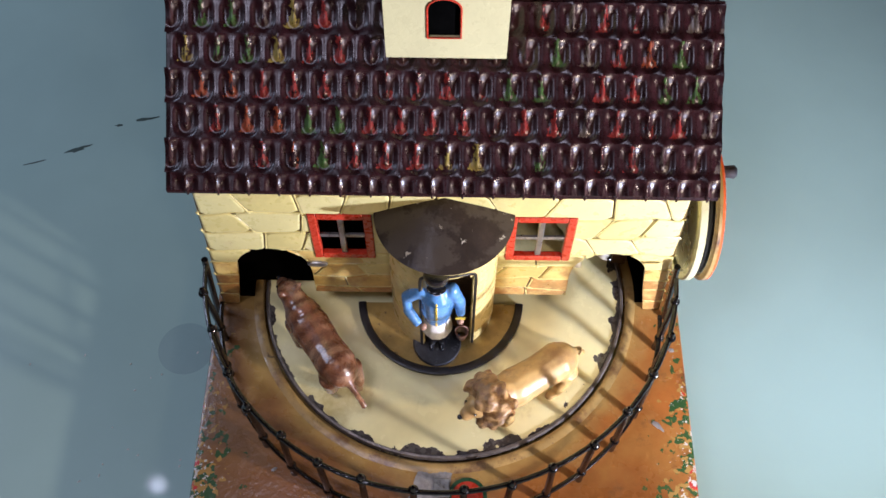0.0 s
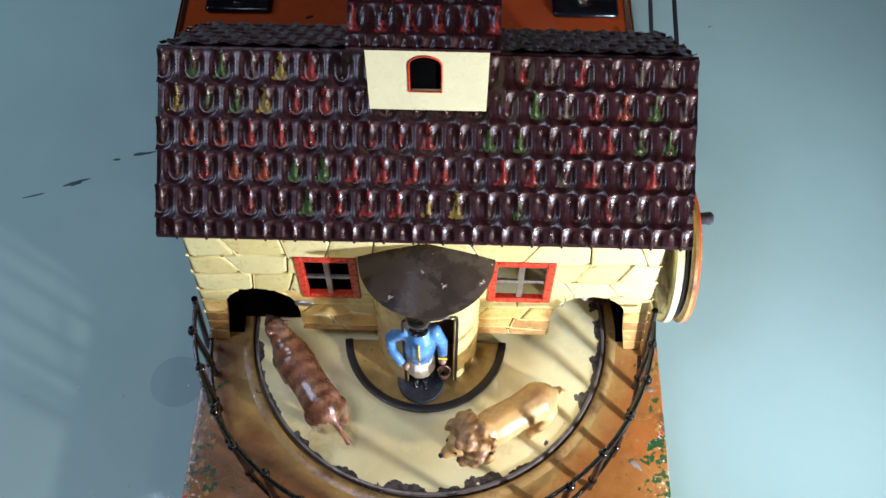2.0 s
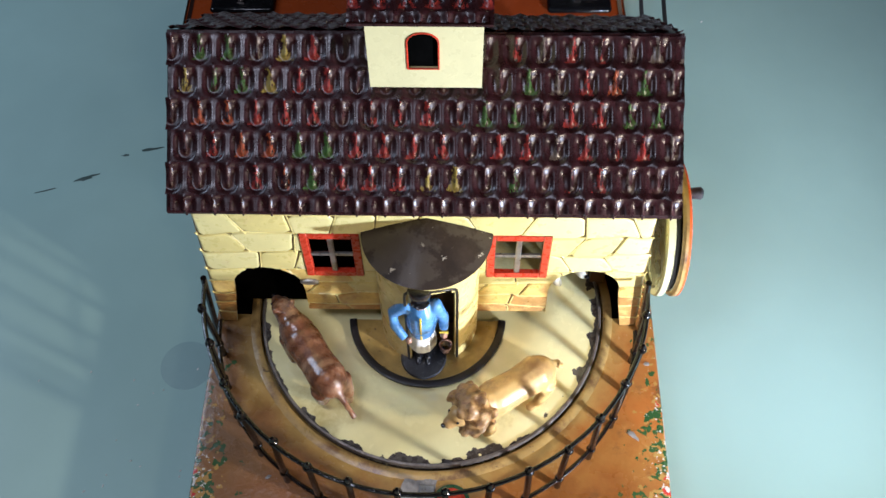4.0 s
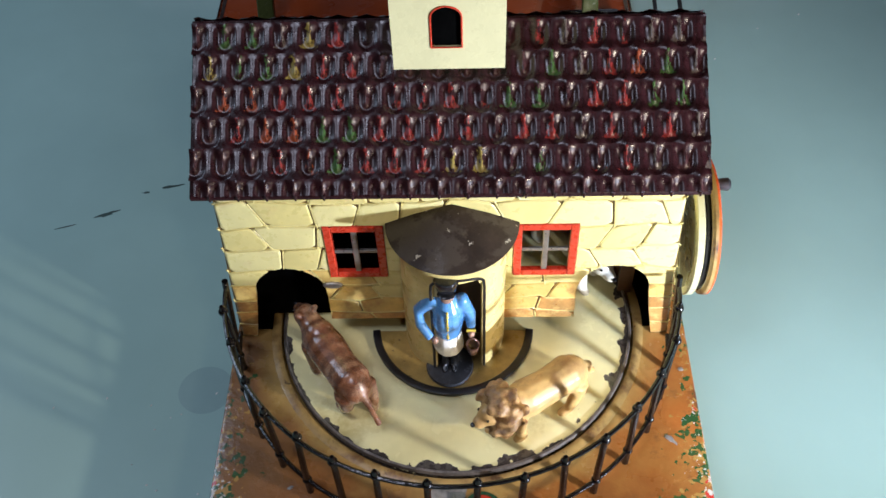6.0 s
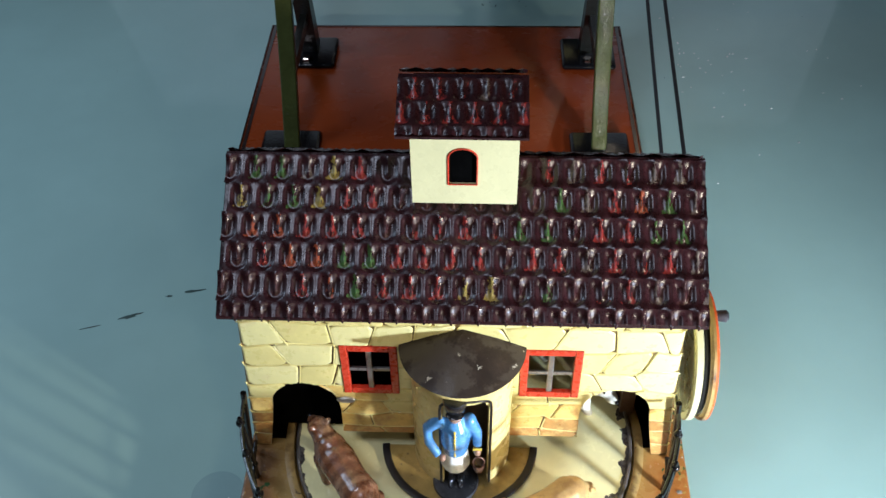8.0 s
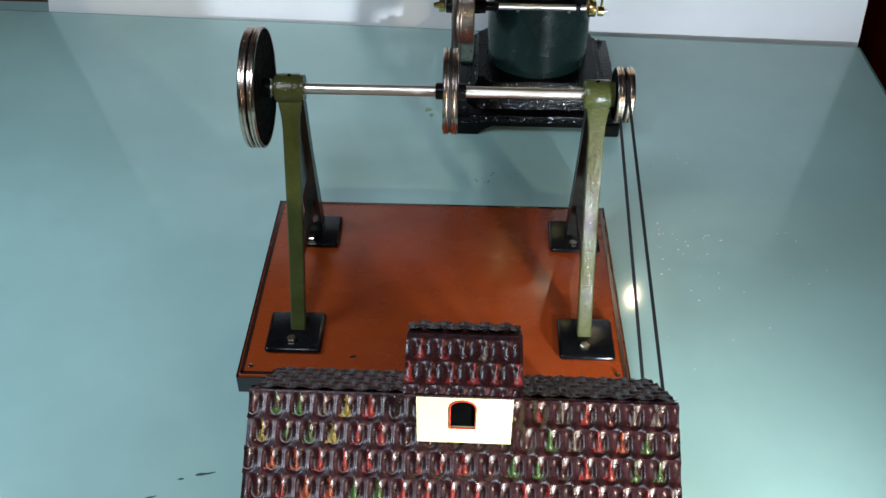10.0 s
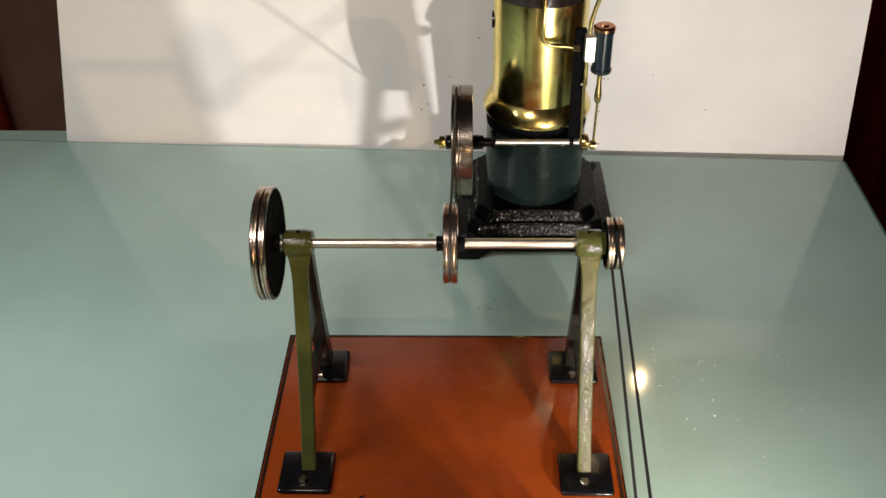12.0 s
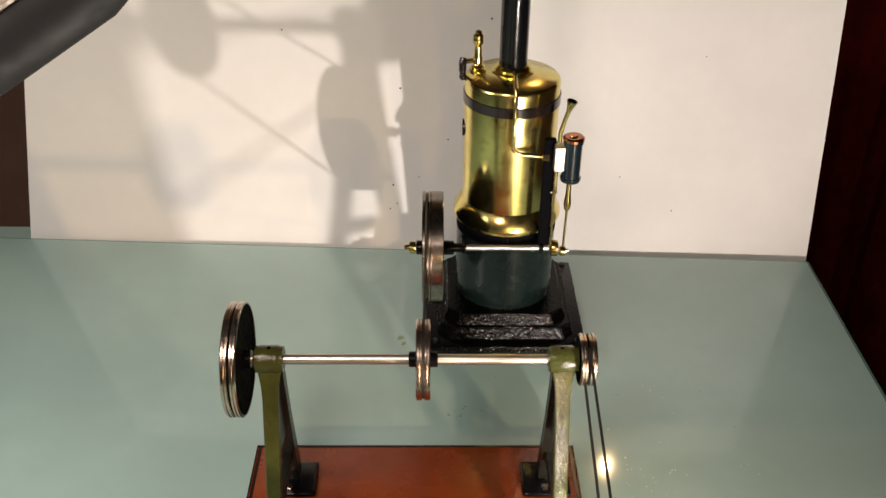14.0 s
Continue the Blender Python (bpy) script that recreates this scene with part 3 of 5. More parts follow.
tagged(part("paint_mark", mark, mat("faded_green_paint_mark", (0.25, 0.36, 0.20), 0.5), None, "faded green paint mark on the glass table top"), category="mark")
tagged(part("dust_flecks", bm, M_DUST_SPARKLE, None, "dust and water flecks on the glass table top, pale for their sparkle"), category="dust", kind="stuff")

# ---- tin toy ----
ZB = 0.0293
toy = thing("tin_toy_zoo", (0, 0, 0), "old tinplate toy zoo with cream stone walls and dark tiled roof", "toy")

bm = bmesh.new()
base_cut = lathe(bmesh.new(), [(0.0632, 0.026), (0.0632, 0.034)], (0.0012, 0.0075, 0), n=96)
box(bm, (-0.0780, -0.1020, 0.0), (0.0826, 0.0900, ZB), 0.0014, 2)
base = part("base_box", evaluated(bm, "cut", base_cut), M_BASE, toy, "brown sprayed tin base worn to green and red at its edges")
# raised bead round the well
part("well_bead", lathe(bmesh.new(), [(0.0634, ZB - 0.001), (0.0634, ZB + 0.0004), (0.0640, ZB + 0.0006), (0.0652, ZB + 0.0005), (0.0672, ZB - 0.0002)], (0.0012, 0.0075, 0), n=96, closed=False), M_BEAD, toy, "ochre embossed ring round the turntable")

disc_bm = lathe(bmesh.new(), [(0.0, 0.0008), (0.0600, 0.0008), (0.0618, 0.0006), (0.0622, 0.0), (0.0622, -0.0026), (0.0, -0.0026)], n=112, closed=False)
bmesh.ops.remove_doubles(disc_bm, verts=disc_bm.verts, dist=1e-6)
disc = part("turntable", disc_bm, M_DISC, toy, "pale green-cream turntable with a chipped dark edge")
disc.location = (0.0012, 0.0075, ZB + 0.0004)
part("turntable_rim", lathe(bmesh.new(), [(0.0610, ZB + 0.0011), (0.0613, ZB + 0.0016), (0.0620, ZB + 0.0015), (0.0624, ZB + 0.0004)], (0.0012, 0.0075, 0), n=112, closed=False), M_RIM, disc.parent, "worn bare metal rim")

# fixed half-round island and its dark kerb
def arc(r, a0, a1, n, cx=0.0, cy=0.002):
    return [(cx + r * math.sin(radians(a0 + (a1 - a0) * i / n)), cy - r * math.cos(radians(a0 + (a1 - a0) * i / n))) for i in range(n + 1)]


part("island", prism(bmesh.new(), arc(0.0258, -86, 86, 40), "xy", ZB + 0.0012, ZB + 0.0026), M_ISLAND, toy, "ochre brown half-round standing plate")
bm = bmesh.new()
tube(bm, [(x, y, ZB + 0.0026) for x, y in arc(0.0271, -86, 86, 48)], 0.0014, 10)
for v in bm.verts:
    v.co.z = min(max(v.co.z, ZB + 0.0012), ZB + 0.0034)
part("kerb", bm, M_KERB, toy, "dark worn kerb round the island")

# front wall with two arches and two windows
AX, ATOP, ASPRING = 0.0540, 0.0685, 0.0535


def half_width(z):
    return 0.0758 - 0.0052 * (z - ZB) / (0.1125 - ZB)


def arch_points(side, n=14):
    """From the outer foot over the top to the inner foot of the arch on side -1 or 1."""
    pts = [(0.0702, ZB - 0.0005), (0.0672, 0.046)]
    for i in range(n + 1):
        a = math.pi * i / n
        pts.append((AX + 0.0122 * math.cos(a), ASPRING + (ATOP - ASPRING) * math.sin(a) ** 0.85))
    pts += [(0.0421, 0.0400)]
    return [(side * x, z) for x, z in pts]


outline = [(-half_width(ZB), ZB), (-half_width(0.1125), 0.1108), (half_width(0.1125), 0.1108), (half_width(ZB), ZB)]
outline += arch_points(1) + arch_points(-1)[::-1]
WINDOWS = [(-0.0397, -0.0206, 0.0641, 0.0894), (0.0202, 0.0404, 0.0643, 0.0894)]


def opening_cutter():
    bm = bmesh.new()
    for x0, x1, z0, z1 in WINDOWS:
        box(bm, (x0 + 0.0022, -0.02, z0 + 0.0022), (x1 - 0.0022, 0.02, z1 - 0.0022))
    return bm


front = part("front_wall", evaluated(prism(bmesh.new(), outline, "xz", 0.0004, 0.0014), "cut", opening_cutter()), M_WALL, toy, "cream stone-patterned tin front wall with two arches", 0)

# side and back walls, closed to the ridge
RIDGE_Y, RIDGE_Z = 0.0393, 0.1372
for s, nm in ((-1, "side_wall"), (1, "side_wall")):
    bm = bmesh.new()
    lo, hi = half_width(ZB), half_width(0.1125)
    out = [(0.0015, ZB), (0.0770, ZB), (0.0770, 0.1035), (RIDGE_Y, 0.1365), (0.0015, 0.1115)]
    a = [bm.verts.new((s * (half_width(min(z, 0.1125))), y, z)) for y, z in out]
    b = [bm.verts.new((s * (half_width(min(z, 0.1125)) - 0.001), y, z)) for y, z in out]
    bm.faces.new(a), bm.faces.new(b)
    for i in range(5):
        bm.faces.new((a[i], a[(i + 1) % 5], b[(i + 1) % 5], b[i]))
    bmesh.ops.recalc_face_normals(bm, faces=bm.faces)
    part(nm, bm, M_STONE, toy, "cream tin gable wall", 0)
bm = prism(bmesh.new(), [(-half_width(ZB), ZB), (-half_width(0.1035), 0.1035), (half_width(0.1035), 0.1035), (half_width(ZB), ZB)], "xz", 0.0760, 0.0770)
part("back_wall", bm, M_STONE, toy, "cream tin back wall", 0)
# drive shaft post inside the house, seen through the arch
part("inner_post", box(bmesh.new(), (0.0600, 0.0180, ZB + 0.0002), (0.0650, 0.0210, 0.105)), M_STRUT, toy, "brown strut inside the house", 0)


# screen behind the left arch and added linings, the shade inside the house put into their black
part("inner_screen", box(bmesh.new(), (-0.0725, 0.0080, 0.0325), (-0.0060, 0.0086, 0.1100)), M_INNER_SHADE, toy, "black inner screen that darkens the space behind the arch", 0)
part("inner_screen", box(bmesh.new(), (-0.0700, 0.0750, 0.0310), (0.0700, 0.0756, 0.1030)), M_INNER_SHADE, toy, "added black sheet for the shade inside the house", 0)
part("inner_screen", box(bmesh.new(), (-0.0690, 0.0150, 0.0322), (-0.0684, 0.0740, 0.1030)), M_INNER_SHADE, toy, "added black sheet for the shade inside the house", 0)
part("inner_screen", box(bmesh.new(), (0.0684, 0.0240, 0.0322), (0.0690, 0.0740, 0.1030)), M_INNER_SHADE, toy, "added black sheet for the shade inside the house", 0)

# black sheet on the house floor round the turntable, the shade there put in as colour
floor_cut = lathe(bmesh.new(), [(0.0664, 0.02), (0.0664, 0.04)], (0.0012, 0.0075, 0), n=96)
part("inner_floor", evaluated(box(bmesh.new(), (-0.0725, 0.0030, ZB + 0.0003), (0.0725, 0.0745, ZB + 0.0008)), "cut", floor_cut), M_INNER_SHADE, toy, "black sheet for the shade on the floor inside the house", 0)

# booth: curved wall with a doorway, and its half-cone canopy
BR = 0.0172
bm = bmesh.new()
NA, NZ = 44, 26
Z0, Z1 = ZB + 0.0026, 0.0905
DOOR0, DOOR1, DTOP = -22, 34, 0.0826


def booth_point(a, z, r):
    return (0.0008 + r * math.sin(radians(a)), 0.0 - r * math.cos(radians(a)), z)


def in_door(a, z):
    m, h = (DOOR0 + DOOR1) / 2, (DOOR1 - DOOR0) / 2
    if abs(a - m) > h:
        return False
    k = abs(a - m) / h
    return z < DTOP - 0.006 * (1 - math.sqrt(max(0, 1 - k ** 3)))


for r in (BR, BR - 0.0008):
    grid = [[bm.verts.new(booth_point(-90 + 180 * i / NA, Z0 + (Z1 - Z0) * j / NZ, r)) for j in range(NZ + 1)] for i in range(NA + 1)]
    for i in range(NA):
        for j in range(NZ):
            if not in_door(-90 + 180 * (i + 0.5) / NA, Z0 + (Z1 - Z0) * (j + 0.5) / NZ):
                bm.faces.new((grid[i][j], grid[i + 1][j], grid[i + 1][j + 1], grid[i][j + 1]))
booth = part("booth", bm, M_BOOTH, toy, "yellow enamelled round keeper's booth")
# doorway edging, following the opening
m_, h_ = (DOOR0 + DOOR1) / 2, (DOOR1 - DOOR0) / 2 + 1.2
edge = [(m_ - h_, Z0), (m_ - h_, DTOP - 0.008)] + [(m_ + h_ * math.cos(math.pi * (1 - i / 12)), DTOP - 0.006 + 0.0068 * math.sin(math.pi * i / 12) ** 0.6) for i in range(13)] + [(m_ + h_, DTOP - 0.008), (m_ + h_, Z0)]
part("door_edge", tube(bmesh.new(), [booth_point(a, z, BR + 0.0001) for a, z in edge], 0.00050, 8), M_KERB, booth, "folded dark doorway edge with bare patches")
trim_ = [(a + 4.5, z - 0.0012) for a, z in edge[1:9]]
part("door_trim", tube(bmesh.new(), [booth_point(a, z, BR - 0.0016) for a, z in trim_], 0.0011, 8), M_CREAM, booth, "pale cream inner trim round the doorway")
bm = bmesh.new()
part("door_back", prism(bm, [(-0.0155, Z0), (-0.0155, 0.088), (0.0165, 0.088), (0.0165, Z0)], "xz", -0.0006, 0.0), M_STRUT, booth, "dark brown booth back", 0)
bm = bmesh.new()
NR = 40
rimr = 0.0208
apex = bm.verts.new((0.0010, 0.0002, 0.0992))
ring_a, ring_b, ring_c = [], [], []
for i in range(NR + 1):
    a = -90 + 180 * i / NR
    sx, sy = math.sin(radians(a)), -math.cos(radians(a))
    ring_a.append(bm.verts.new((0.0010 + 0.55 * rimr * sx, 0.0002 + 0.55 * rimr * sy, 0.0950)))
    ring_b.append(bm.verts.new((0.0010 + rimr * sx, 0.0002 + rimr * sy, 0.0906)))
    ring_c.append(bm.verts.new((0.0010 + (rimr - 0.0004) * sx, 0.0002 + (rimr - 0.0004) * sy, 0.0897)))
for i in range(NR):
    bm.faces.new((apex, ring_a[i], ring_a[i + 1]))
    bm.faces.new((ring_a[i], ring_b[i], ring_b[i + 1], ring_a[i + 1]))
    bm.faces.new((ring_b[i], ring_c[i], ring_c[i + 1], ring_b[i + 1]))
bmesh.ops.recalc_face_normals(bm, faces=bm.faces)
part("canopy", bm, M_CANOPY, booth, "worn dark brown half-cone canopy", 50)

# window frames with grey glazing bars
for x0, x1, z0, z1 in WINDOWS:
    bm = bmesh.new()
    w, y0, y1 = 0.0026, -0.0006, 0.0016
    box(bm, (x0, y0, z0), (x0 + w, y1, z1), 0.0003, 1)
    box(bm, (x1 - w, y0, z0), (x1, y1, z1), 0.0003, 1)
    box(bm, (x0 + w, y0, z1 - w), (x1 - w, y1, z1), 0.0003, 1)
    box(bm, (x0 + w, y0, z0), (x1 - w, y1, z0 + w), 0.0003, 1)
    win = part("window", bm, M_RED, toy, "red enamelled window frame with chipped corners", 30)
    xm, zm = (x0 + x1) / 2, (z0 + z1) / 2
    part("glazing_bar", box(bmesh.new(), (xm - 0.0009, -0.0001, z0 + w), (xm + 0.0009, 0.0012, z1 - w), 0.0002, 1), M_TIN, win, "grey tin glazing bar", 0)
    part("glazing_bar", box(bmesh.new(), (x0 + w, 0.0000, zm - 0.0007), (x1 - w, 0.0011, zm + 0.0007), 0.0002, 1), M_TIN, win, "grey tin glazing bar", 0)

# small oval scratched plate beside the arch
plate = part("oval_plate", lathe(bmesh.new(), [(0.0, -0.0008), (0.0030, -0.0008), (0.0033, -0.0004), (0.0033, 0.0003)], n=24, closed=False), M_TIN, toy, "scratched grey oval plate")
plate.matrix_local = pose(-0.0395, 0.0, 0.0600, -90, 0, 0) @ Matrix.Diagonal((1.0, 0.42, 1, 1))
plate.location.y = -0.0002

# roof sheets
SLOPE = math.atan2(RIDGE_Z - 0.1085, RIDGE_Y + 0.005)
SLOPE_LEN = math.hypot(RIDGE_Z - 0.1085, RIDGE_Y + 0.005)
bm = bmesh.new()
BACK = radians(39.5)
BY, BZ = RIDGE_Y + SLOPE_LEN * math.cos(BACK), RIDGE_Z - SLOPE_LEN * math.sin(BACK)
prof = [(-0.0052, 0.1072), (-0.0052, 0.1086), (RIDGE_Y, RIDGE_Z), (BY, BZ), (BY, BZ - 0.0014), (RIDGE_Y, RIDGE_Z - 0.0014)]
prism(bm, prof, "yz", -0.0757, 0.0764)
bmesh.ops.bevel(bm, geom=bm.edges[:], offset=0.0003, segments=1, affect="EDGES")
roof = part("roof", bm, M_ROOF, toy, "dark purple-brown lacquered embossed tin roof", 30)
part("ridge_cap", tube(bmesh.new(), [(-0.0757, RIDGE_Y, RIDGE_Z), (0.0764, RIDGE_Y, RIDGE_Z)], 0.0009, 8), M_ROOF, roof)
bead = part("eave_bead", tube(bmesh.new(), [(0, -0.0054, 0.1073), (0, -0.0052, 0.1090), (0, -0.0030, 0.1106)], [0.0003, 0.0007, 0.0003], 6), M_ROOF, roof)
bead.location.x = -0.0697
for i in range(1, 18):
    ob = new("eave_bead", bead.data)
    ob.parent = roof
    ob.location.x = -0.0697 + 0.00841 * i


def ramp(lo, hi, v):
    k = min(1.0, max(0.0, (v - lo) / (hi - lo)))
    return k * k * (3 - 2 * k)


def tongue(x, y):
    """Height in mm of one embossed tongue, x across and y up the slope in mm: a pressed U with a raised rim, a spine down its middle and a swelling at the spine's head."""
    a, foot = 3.05, -2.55
    d = a - abs(x) if y > foot else a - math.hypot(x, y - foot)
    fade = 1 - ramp(0.4, 3.4, y)
    z = fade * (-0.30 * math.exp(-((d - 0.80) / 0.70) ** 2) - 0.55 * ramp(-0.7, 1.6, d) + 0.12 * math.exp(-((d + 0.50) / 0.55) ** 2))
    z += 0.80 * ramp(-4.6, -2.2, y) * (1 - ramp(0.6, 3.6, y)) * math.exp(-(x / 0.56) ** 2)
    return z + 0.95 * math.exp(-(x / 2.3) ** 2 - ((y - 2.9) / 2.2) ** 2)


def tile_mesh(material, pitch, rise, x0, x1, y0, y1):
    """One cell of the embossed sheet, from x0 to x1 and y0 to y1 about its tongue; staggered neighbours run on across its edges."""
    kx, ky = 8.42 / pitch, 9.5 / rise
    nx, ny = max(4, round(20 * (x1 - x0) / pitch)), max(4, round(22 * (y1 - y0) / rise))
    verts, faces = [], []
    for j in range(ny + 1):
        y = y0 + (y1 - y0) * j / ny
        for i in range(nx + 1):
            x = x0 + (x1 - x0) * i / nx
            h = sum(tongue(x * kx - (c + 0.5 * (r % 2)) * 8.42, y * ky - r * 9.5) for r in (-1, 0, 1) for c in (-1, 0, 1))
            verts.append((x, y, 0.0011 + 0.001 * h * pitch / 0.00842))
    for j in range(ny):
        for i in range(nx):
            k = j * (nx + 1) + i
            faces.append((k, k + 1, k + nx + 2, k + nx + 1))
    me = bpy.data.meshes.new("tile")
    me.from_pydata(verts, [], faces)
    me.materials.append(material)
    me.shade_smooth()
    return me


TILE_MESHES = {}


def lay_tiles(parent, rows, pitch, rise, first, x_lo, x_hi, ridge, lips, lean_front, lean_back, end, gap=None, back_end=None):
    """Embossed tiles on both slopes of a ridge; rows of marks, each row's lip at a distance down the slope, the last row cut off at the eave."""
    for k, keys in enumerate(rows):
        s = lips + rise * k - 0.61 * rise
        y1 = min(0.35 * rise, s - 0.0004)
        for c, key in enumerate(keys):
            x = first + (0.5 * pitch if k % 2 else 0) + pitch * c
            lo, hi = max(-pitch / 2, x_lo - x), min(pitch / 2, x_hi - x)
            if hi - lo < 0.0006 or (gap and k == 0 and gap[0] < x < gap[1]):
                continue
            for face in (1, -1):
                y0 = max(-0.65 * rise, s - (end if face == 1 else back_end or end))
                if y1 - y0 < 0.0006:
                    continue
                a, b = (lo, hi) if face == 1 else (-hi, -lo)
                kind = key if face == 1 else "d"
                code = (kind, round(pitch, 5), round(a, 5), round(b, 5), round(y0, 5), round(y1, 5))
                if code not in TILE_MESHES:
                    TILE_MESHES[code] = tile_mesh(TILES[kind], pitch, rise, a, b, y0, y1)
                ob = new("tile", TILE_MESHES[code])
                lean = lean_front if face == 1 else lean_back
                ob.matrix_world = pose(x, ridge[0] - face * s * math.cos(lean), ridge[1] - s * math.sin(lean), 0, 0, 0 if face == 1 else 180) @ pose(0, 0, 0, math.degrees(lean), 0, 0)
                ob.parent = parent


ROWS_OF_TILES = ["dggpyrddddddrprrppp", "yggyrrddddddgprogpd", "doorrrdrrrrggdrrggd", "drooggrrrrrrrprrrpd", "dddrogrrryyggdrrpdp", "ddddddddddddddddddd"]
lay_tiles(roof, ROWS_OF_TILES, 0.00842, 0.0095, -0.0742, -0.0757, 0.0764, (RIDGE_Y, RIDGE_Z), 0.0095, SLOPE, BACK, SLOPE_LEN - 0.0002, (-0.0112, 0.0132))

# dormer
DX0, DX1, DY0, DY1 = -0.0152, 0.0172, 0.0237, 0.0500
bm = box(bmesh.new(), (DX0, DY0, 0.1316), (DX1, DY1, 0.1618))
hole = bmesh.new()
dwin = [(-0.0040, 0.1395)] + [(0.0004 - 0.0044 * math.cos(math.pi * i / 10), 0.1500 + 0.0036 * math.sin(math.pi * i / 10)) for i in range(11)] + [(0.0048, 0.1395)]
prism(hole, dwin, "xz", DY0 - 0.004, DY0 + 0.010)
dormer = part("dormer", evaluated(bm, "cut", hole), M_CREAM, toy, "cream enamelled roof dormer with a small arched window", 0)
# black plate close behind the window, standing for the dormer's inner shade
part("dormer_recess", prism(bmesh.new(), [(-0.0046, 0.1390), (-0.0046, 0.1545), (0.0054, 0.1545), (0.0054, 0.1390)], "xz", DY0 + 0.0009, DY0 + 0.0016), M_INNER_SHADE, dormer, "black plate for the shade in the dormer opening", 0)
loop = dwin + [dwin[0]]
part("window_edge", tube(bmesh.new(), [(x, DY0 - 0.0001, z) for x, z in loop], 0.0003, 6), M_RED, dormer, "thin red painted window outline")
D_RIDGE = (0.0389, 0.1694)
D_EAVE = (0.0182, 0.1622)
D_BACK = (0.0535, 0.1590)
bm = prism(bmesh.new(), [(D_EAVE[0], D_EAVE[1] - 0.0008), D_EAVE, D_RIDGE, D_BACK, (D_BACK[0], D_BACK[1] - 0.0008), (D_RIDGE[0], D_RIDGE[1] - 0.0008)], "yz", -0.0190, 0.0196)
droof = part("dormer_roof", bm, M_ROOF, toy, "dark embossed tin dormer roof with red marks", 30)
DSL = math.atan2(D_RIDGE[1] - D_EAVE[1], D_RIDGE[0] - D_EAVE[0])
lay_tiles(droof, ("rrrrpr", "rrrrrr", "dddddd"), 0.00712, 0.0083, -0.0139 - 0.00712, -0.0190, 0.0196, D_RIDGE, 0.0103, DSL, math.atan2(D_RIDGE[1] - D_BACK[1], D_BACK[0] - D_RIDGE[0]), 0.0217, back_end=0.0178)

# fence
fence = part("fence_rail", tube(bmesh.new(), [(0.0742 * math.sin(radians(a)), -0.0742 * math.cos(radians(a)) - 0.0008, 0.0637) for a in range(-88, 89, 3)], 0.00078, 8), M_BLACK, toy, "glossy black upper fence wire")
part("fence_rail", tube(bmesh.new(), [(0.0742 * math.sin(radians(a)), -0.0742 * math.cos(radians(a)) - 0.0008, 0.0372) for a in range(-88, 89, 3)], 0.00078, 8), M_BLACK, toy, "glossy black lower fence wire")
rng = random.Random(5)
for k in range(8):
    for s in (-1, 1):
        a = s * (5.3 + 10.7 * k) + rng.uniform(-0.6, 0.6)
        x, y = 0.0742 * math.sin(radians(a)), -0.0742 * math.cos(radians(a)) - 0.0008
        dx, dy = rng.uniform(-0.0006, 0.0006), rng.uniform(-0.0006, 0.0006)
        post = part("fence_post", tube(bmesh.new(), [(x, y, ZB - 0.0005), (x, y, 0.045), (x + dx, y + dy, 0.0660), (x + dx, y + dy, 0.0668)], [0.0012, 0.0011, 0.0010, 0.0005], 8), M_BLACK, toy)
        for z in (0.0637, 0.0372):
            bm = bmesh.new()
            ball(bm, (x + (dx if z > 0.05 else 0), y + (dy if z > 0.05 else 0), z), (0.0016, 0.0016, 0.0014), u=12, v=8)
            part("knob", bm, M_BLACK, post)
for s in (-1, 1):
    part("end_post", tube(bmesh.new(), [(s * 0.0772, -0.0025, ZB), (s * 0.0742, -0.0030, 0.0660)], 0.0011, 8), M_BLACK, toy)

# tin tag, silver worn patch and oval transfer on the base front
bm = bmesh.new()
smear(bm, -0.0030, -0.0632, 0.0072, 0.0060, 10, 411)
smear(bm, 0.0015, -0.0600, 0.0040, 0.0030, 40, 412)
for v in bm.verts:
    v.co.z += ZB
part("gate_tag", bm, M_CHIP, toy, "patch worn to bare scratched tin at the front of the base")
part("tag_plate", box(bmesh.new(), (-0.0012, -0.0668, ZB + 0.0001), (0.0040, -0.0606, ZB + 0.0009), 0.0003, 1), M_TIN, toy, "small stamped tin plate", 0)
part("oval_transfer", lathe(bmesh.new(), [(0.0, 0.0003), (0.0055, 0.0003), (0.0056, 0.0)], (0.0095, -0.0665, ZB), n=32, closed=False), M_RED, toy, "red oval transfer with a dark green border")
part("transfer_border", lathe(bmesh.new(), [(0.0050, 0.0006), (0.0062, 0.0006), (0.0063, 0.0)], (0.0095, -0.0665, ZB), n=32, closed=False), mat("dark_green_transfer", (0.02, 0.06, 0.025), 0.3), toy)
for i, (px_, py_, lx, ly, tn) in enumerate(((0.0714, -0.0420, 0.0030, 0.0012, -40), (0.0785, -0.0150, 0.0011, 0.0011, 0), (-0.0520, -0.0585, 0.0012, 0.0008, 20))):
    bm = bmesh.new()
    smear(bm, px_, py_, lx, ly, tn, 300 + i)
    for v in bm.verts:
        v.co.z += ZB
    part("bare_patch", bm, M_CHIP, toy, "chip worn to bare grey tin")

# drive wheel on the gable, with its cord groove and crank pin
WY, WZ, WR = 0.0200, 0.0652, 0.0239
wheel = part("drive_wheel", lathe(bmesh.new(), [(0.0030, 0.0793), (0.0205, 0.0793), (0.0212, 0.0780), (WR - 0.0006, 0.0780), (WR, 0.0785), (WR, 0.0805), (WR - 0.0020, 0.0813)], (0, WY, WZ), "x", 72), M_CREAM, toy, "cream enamelled drive wheel flange")
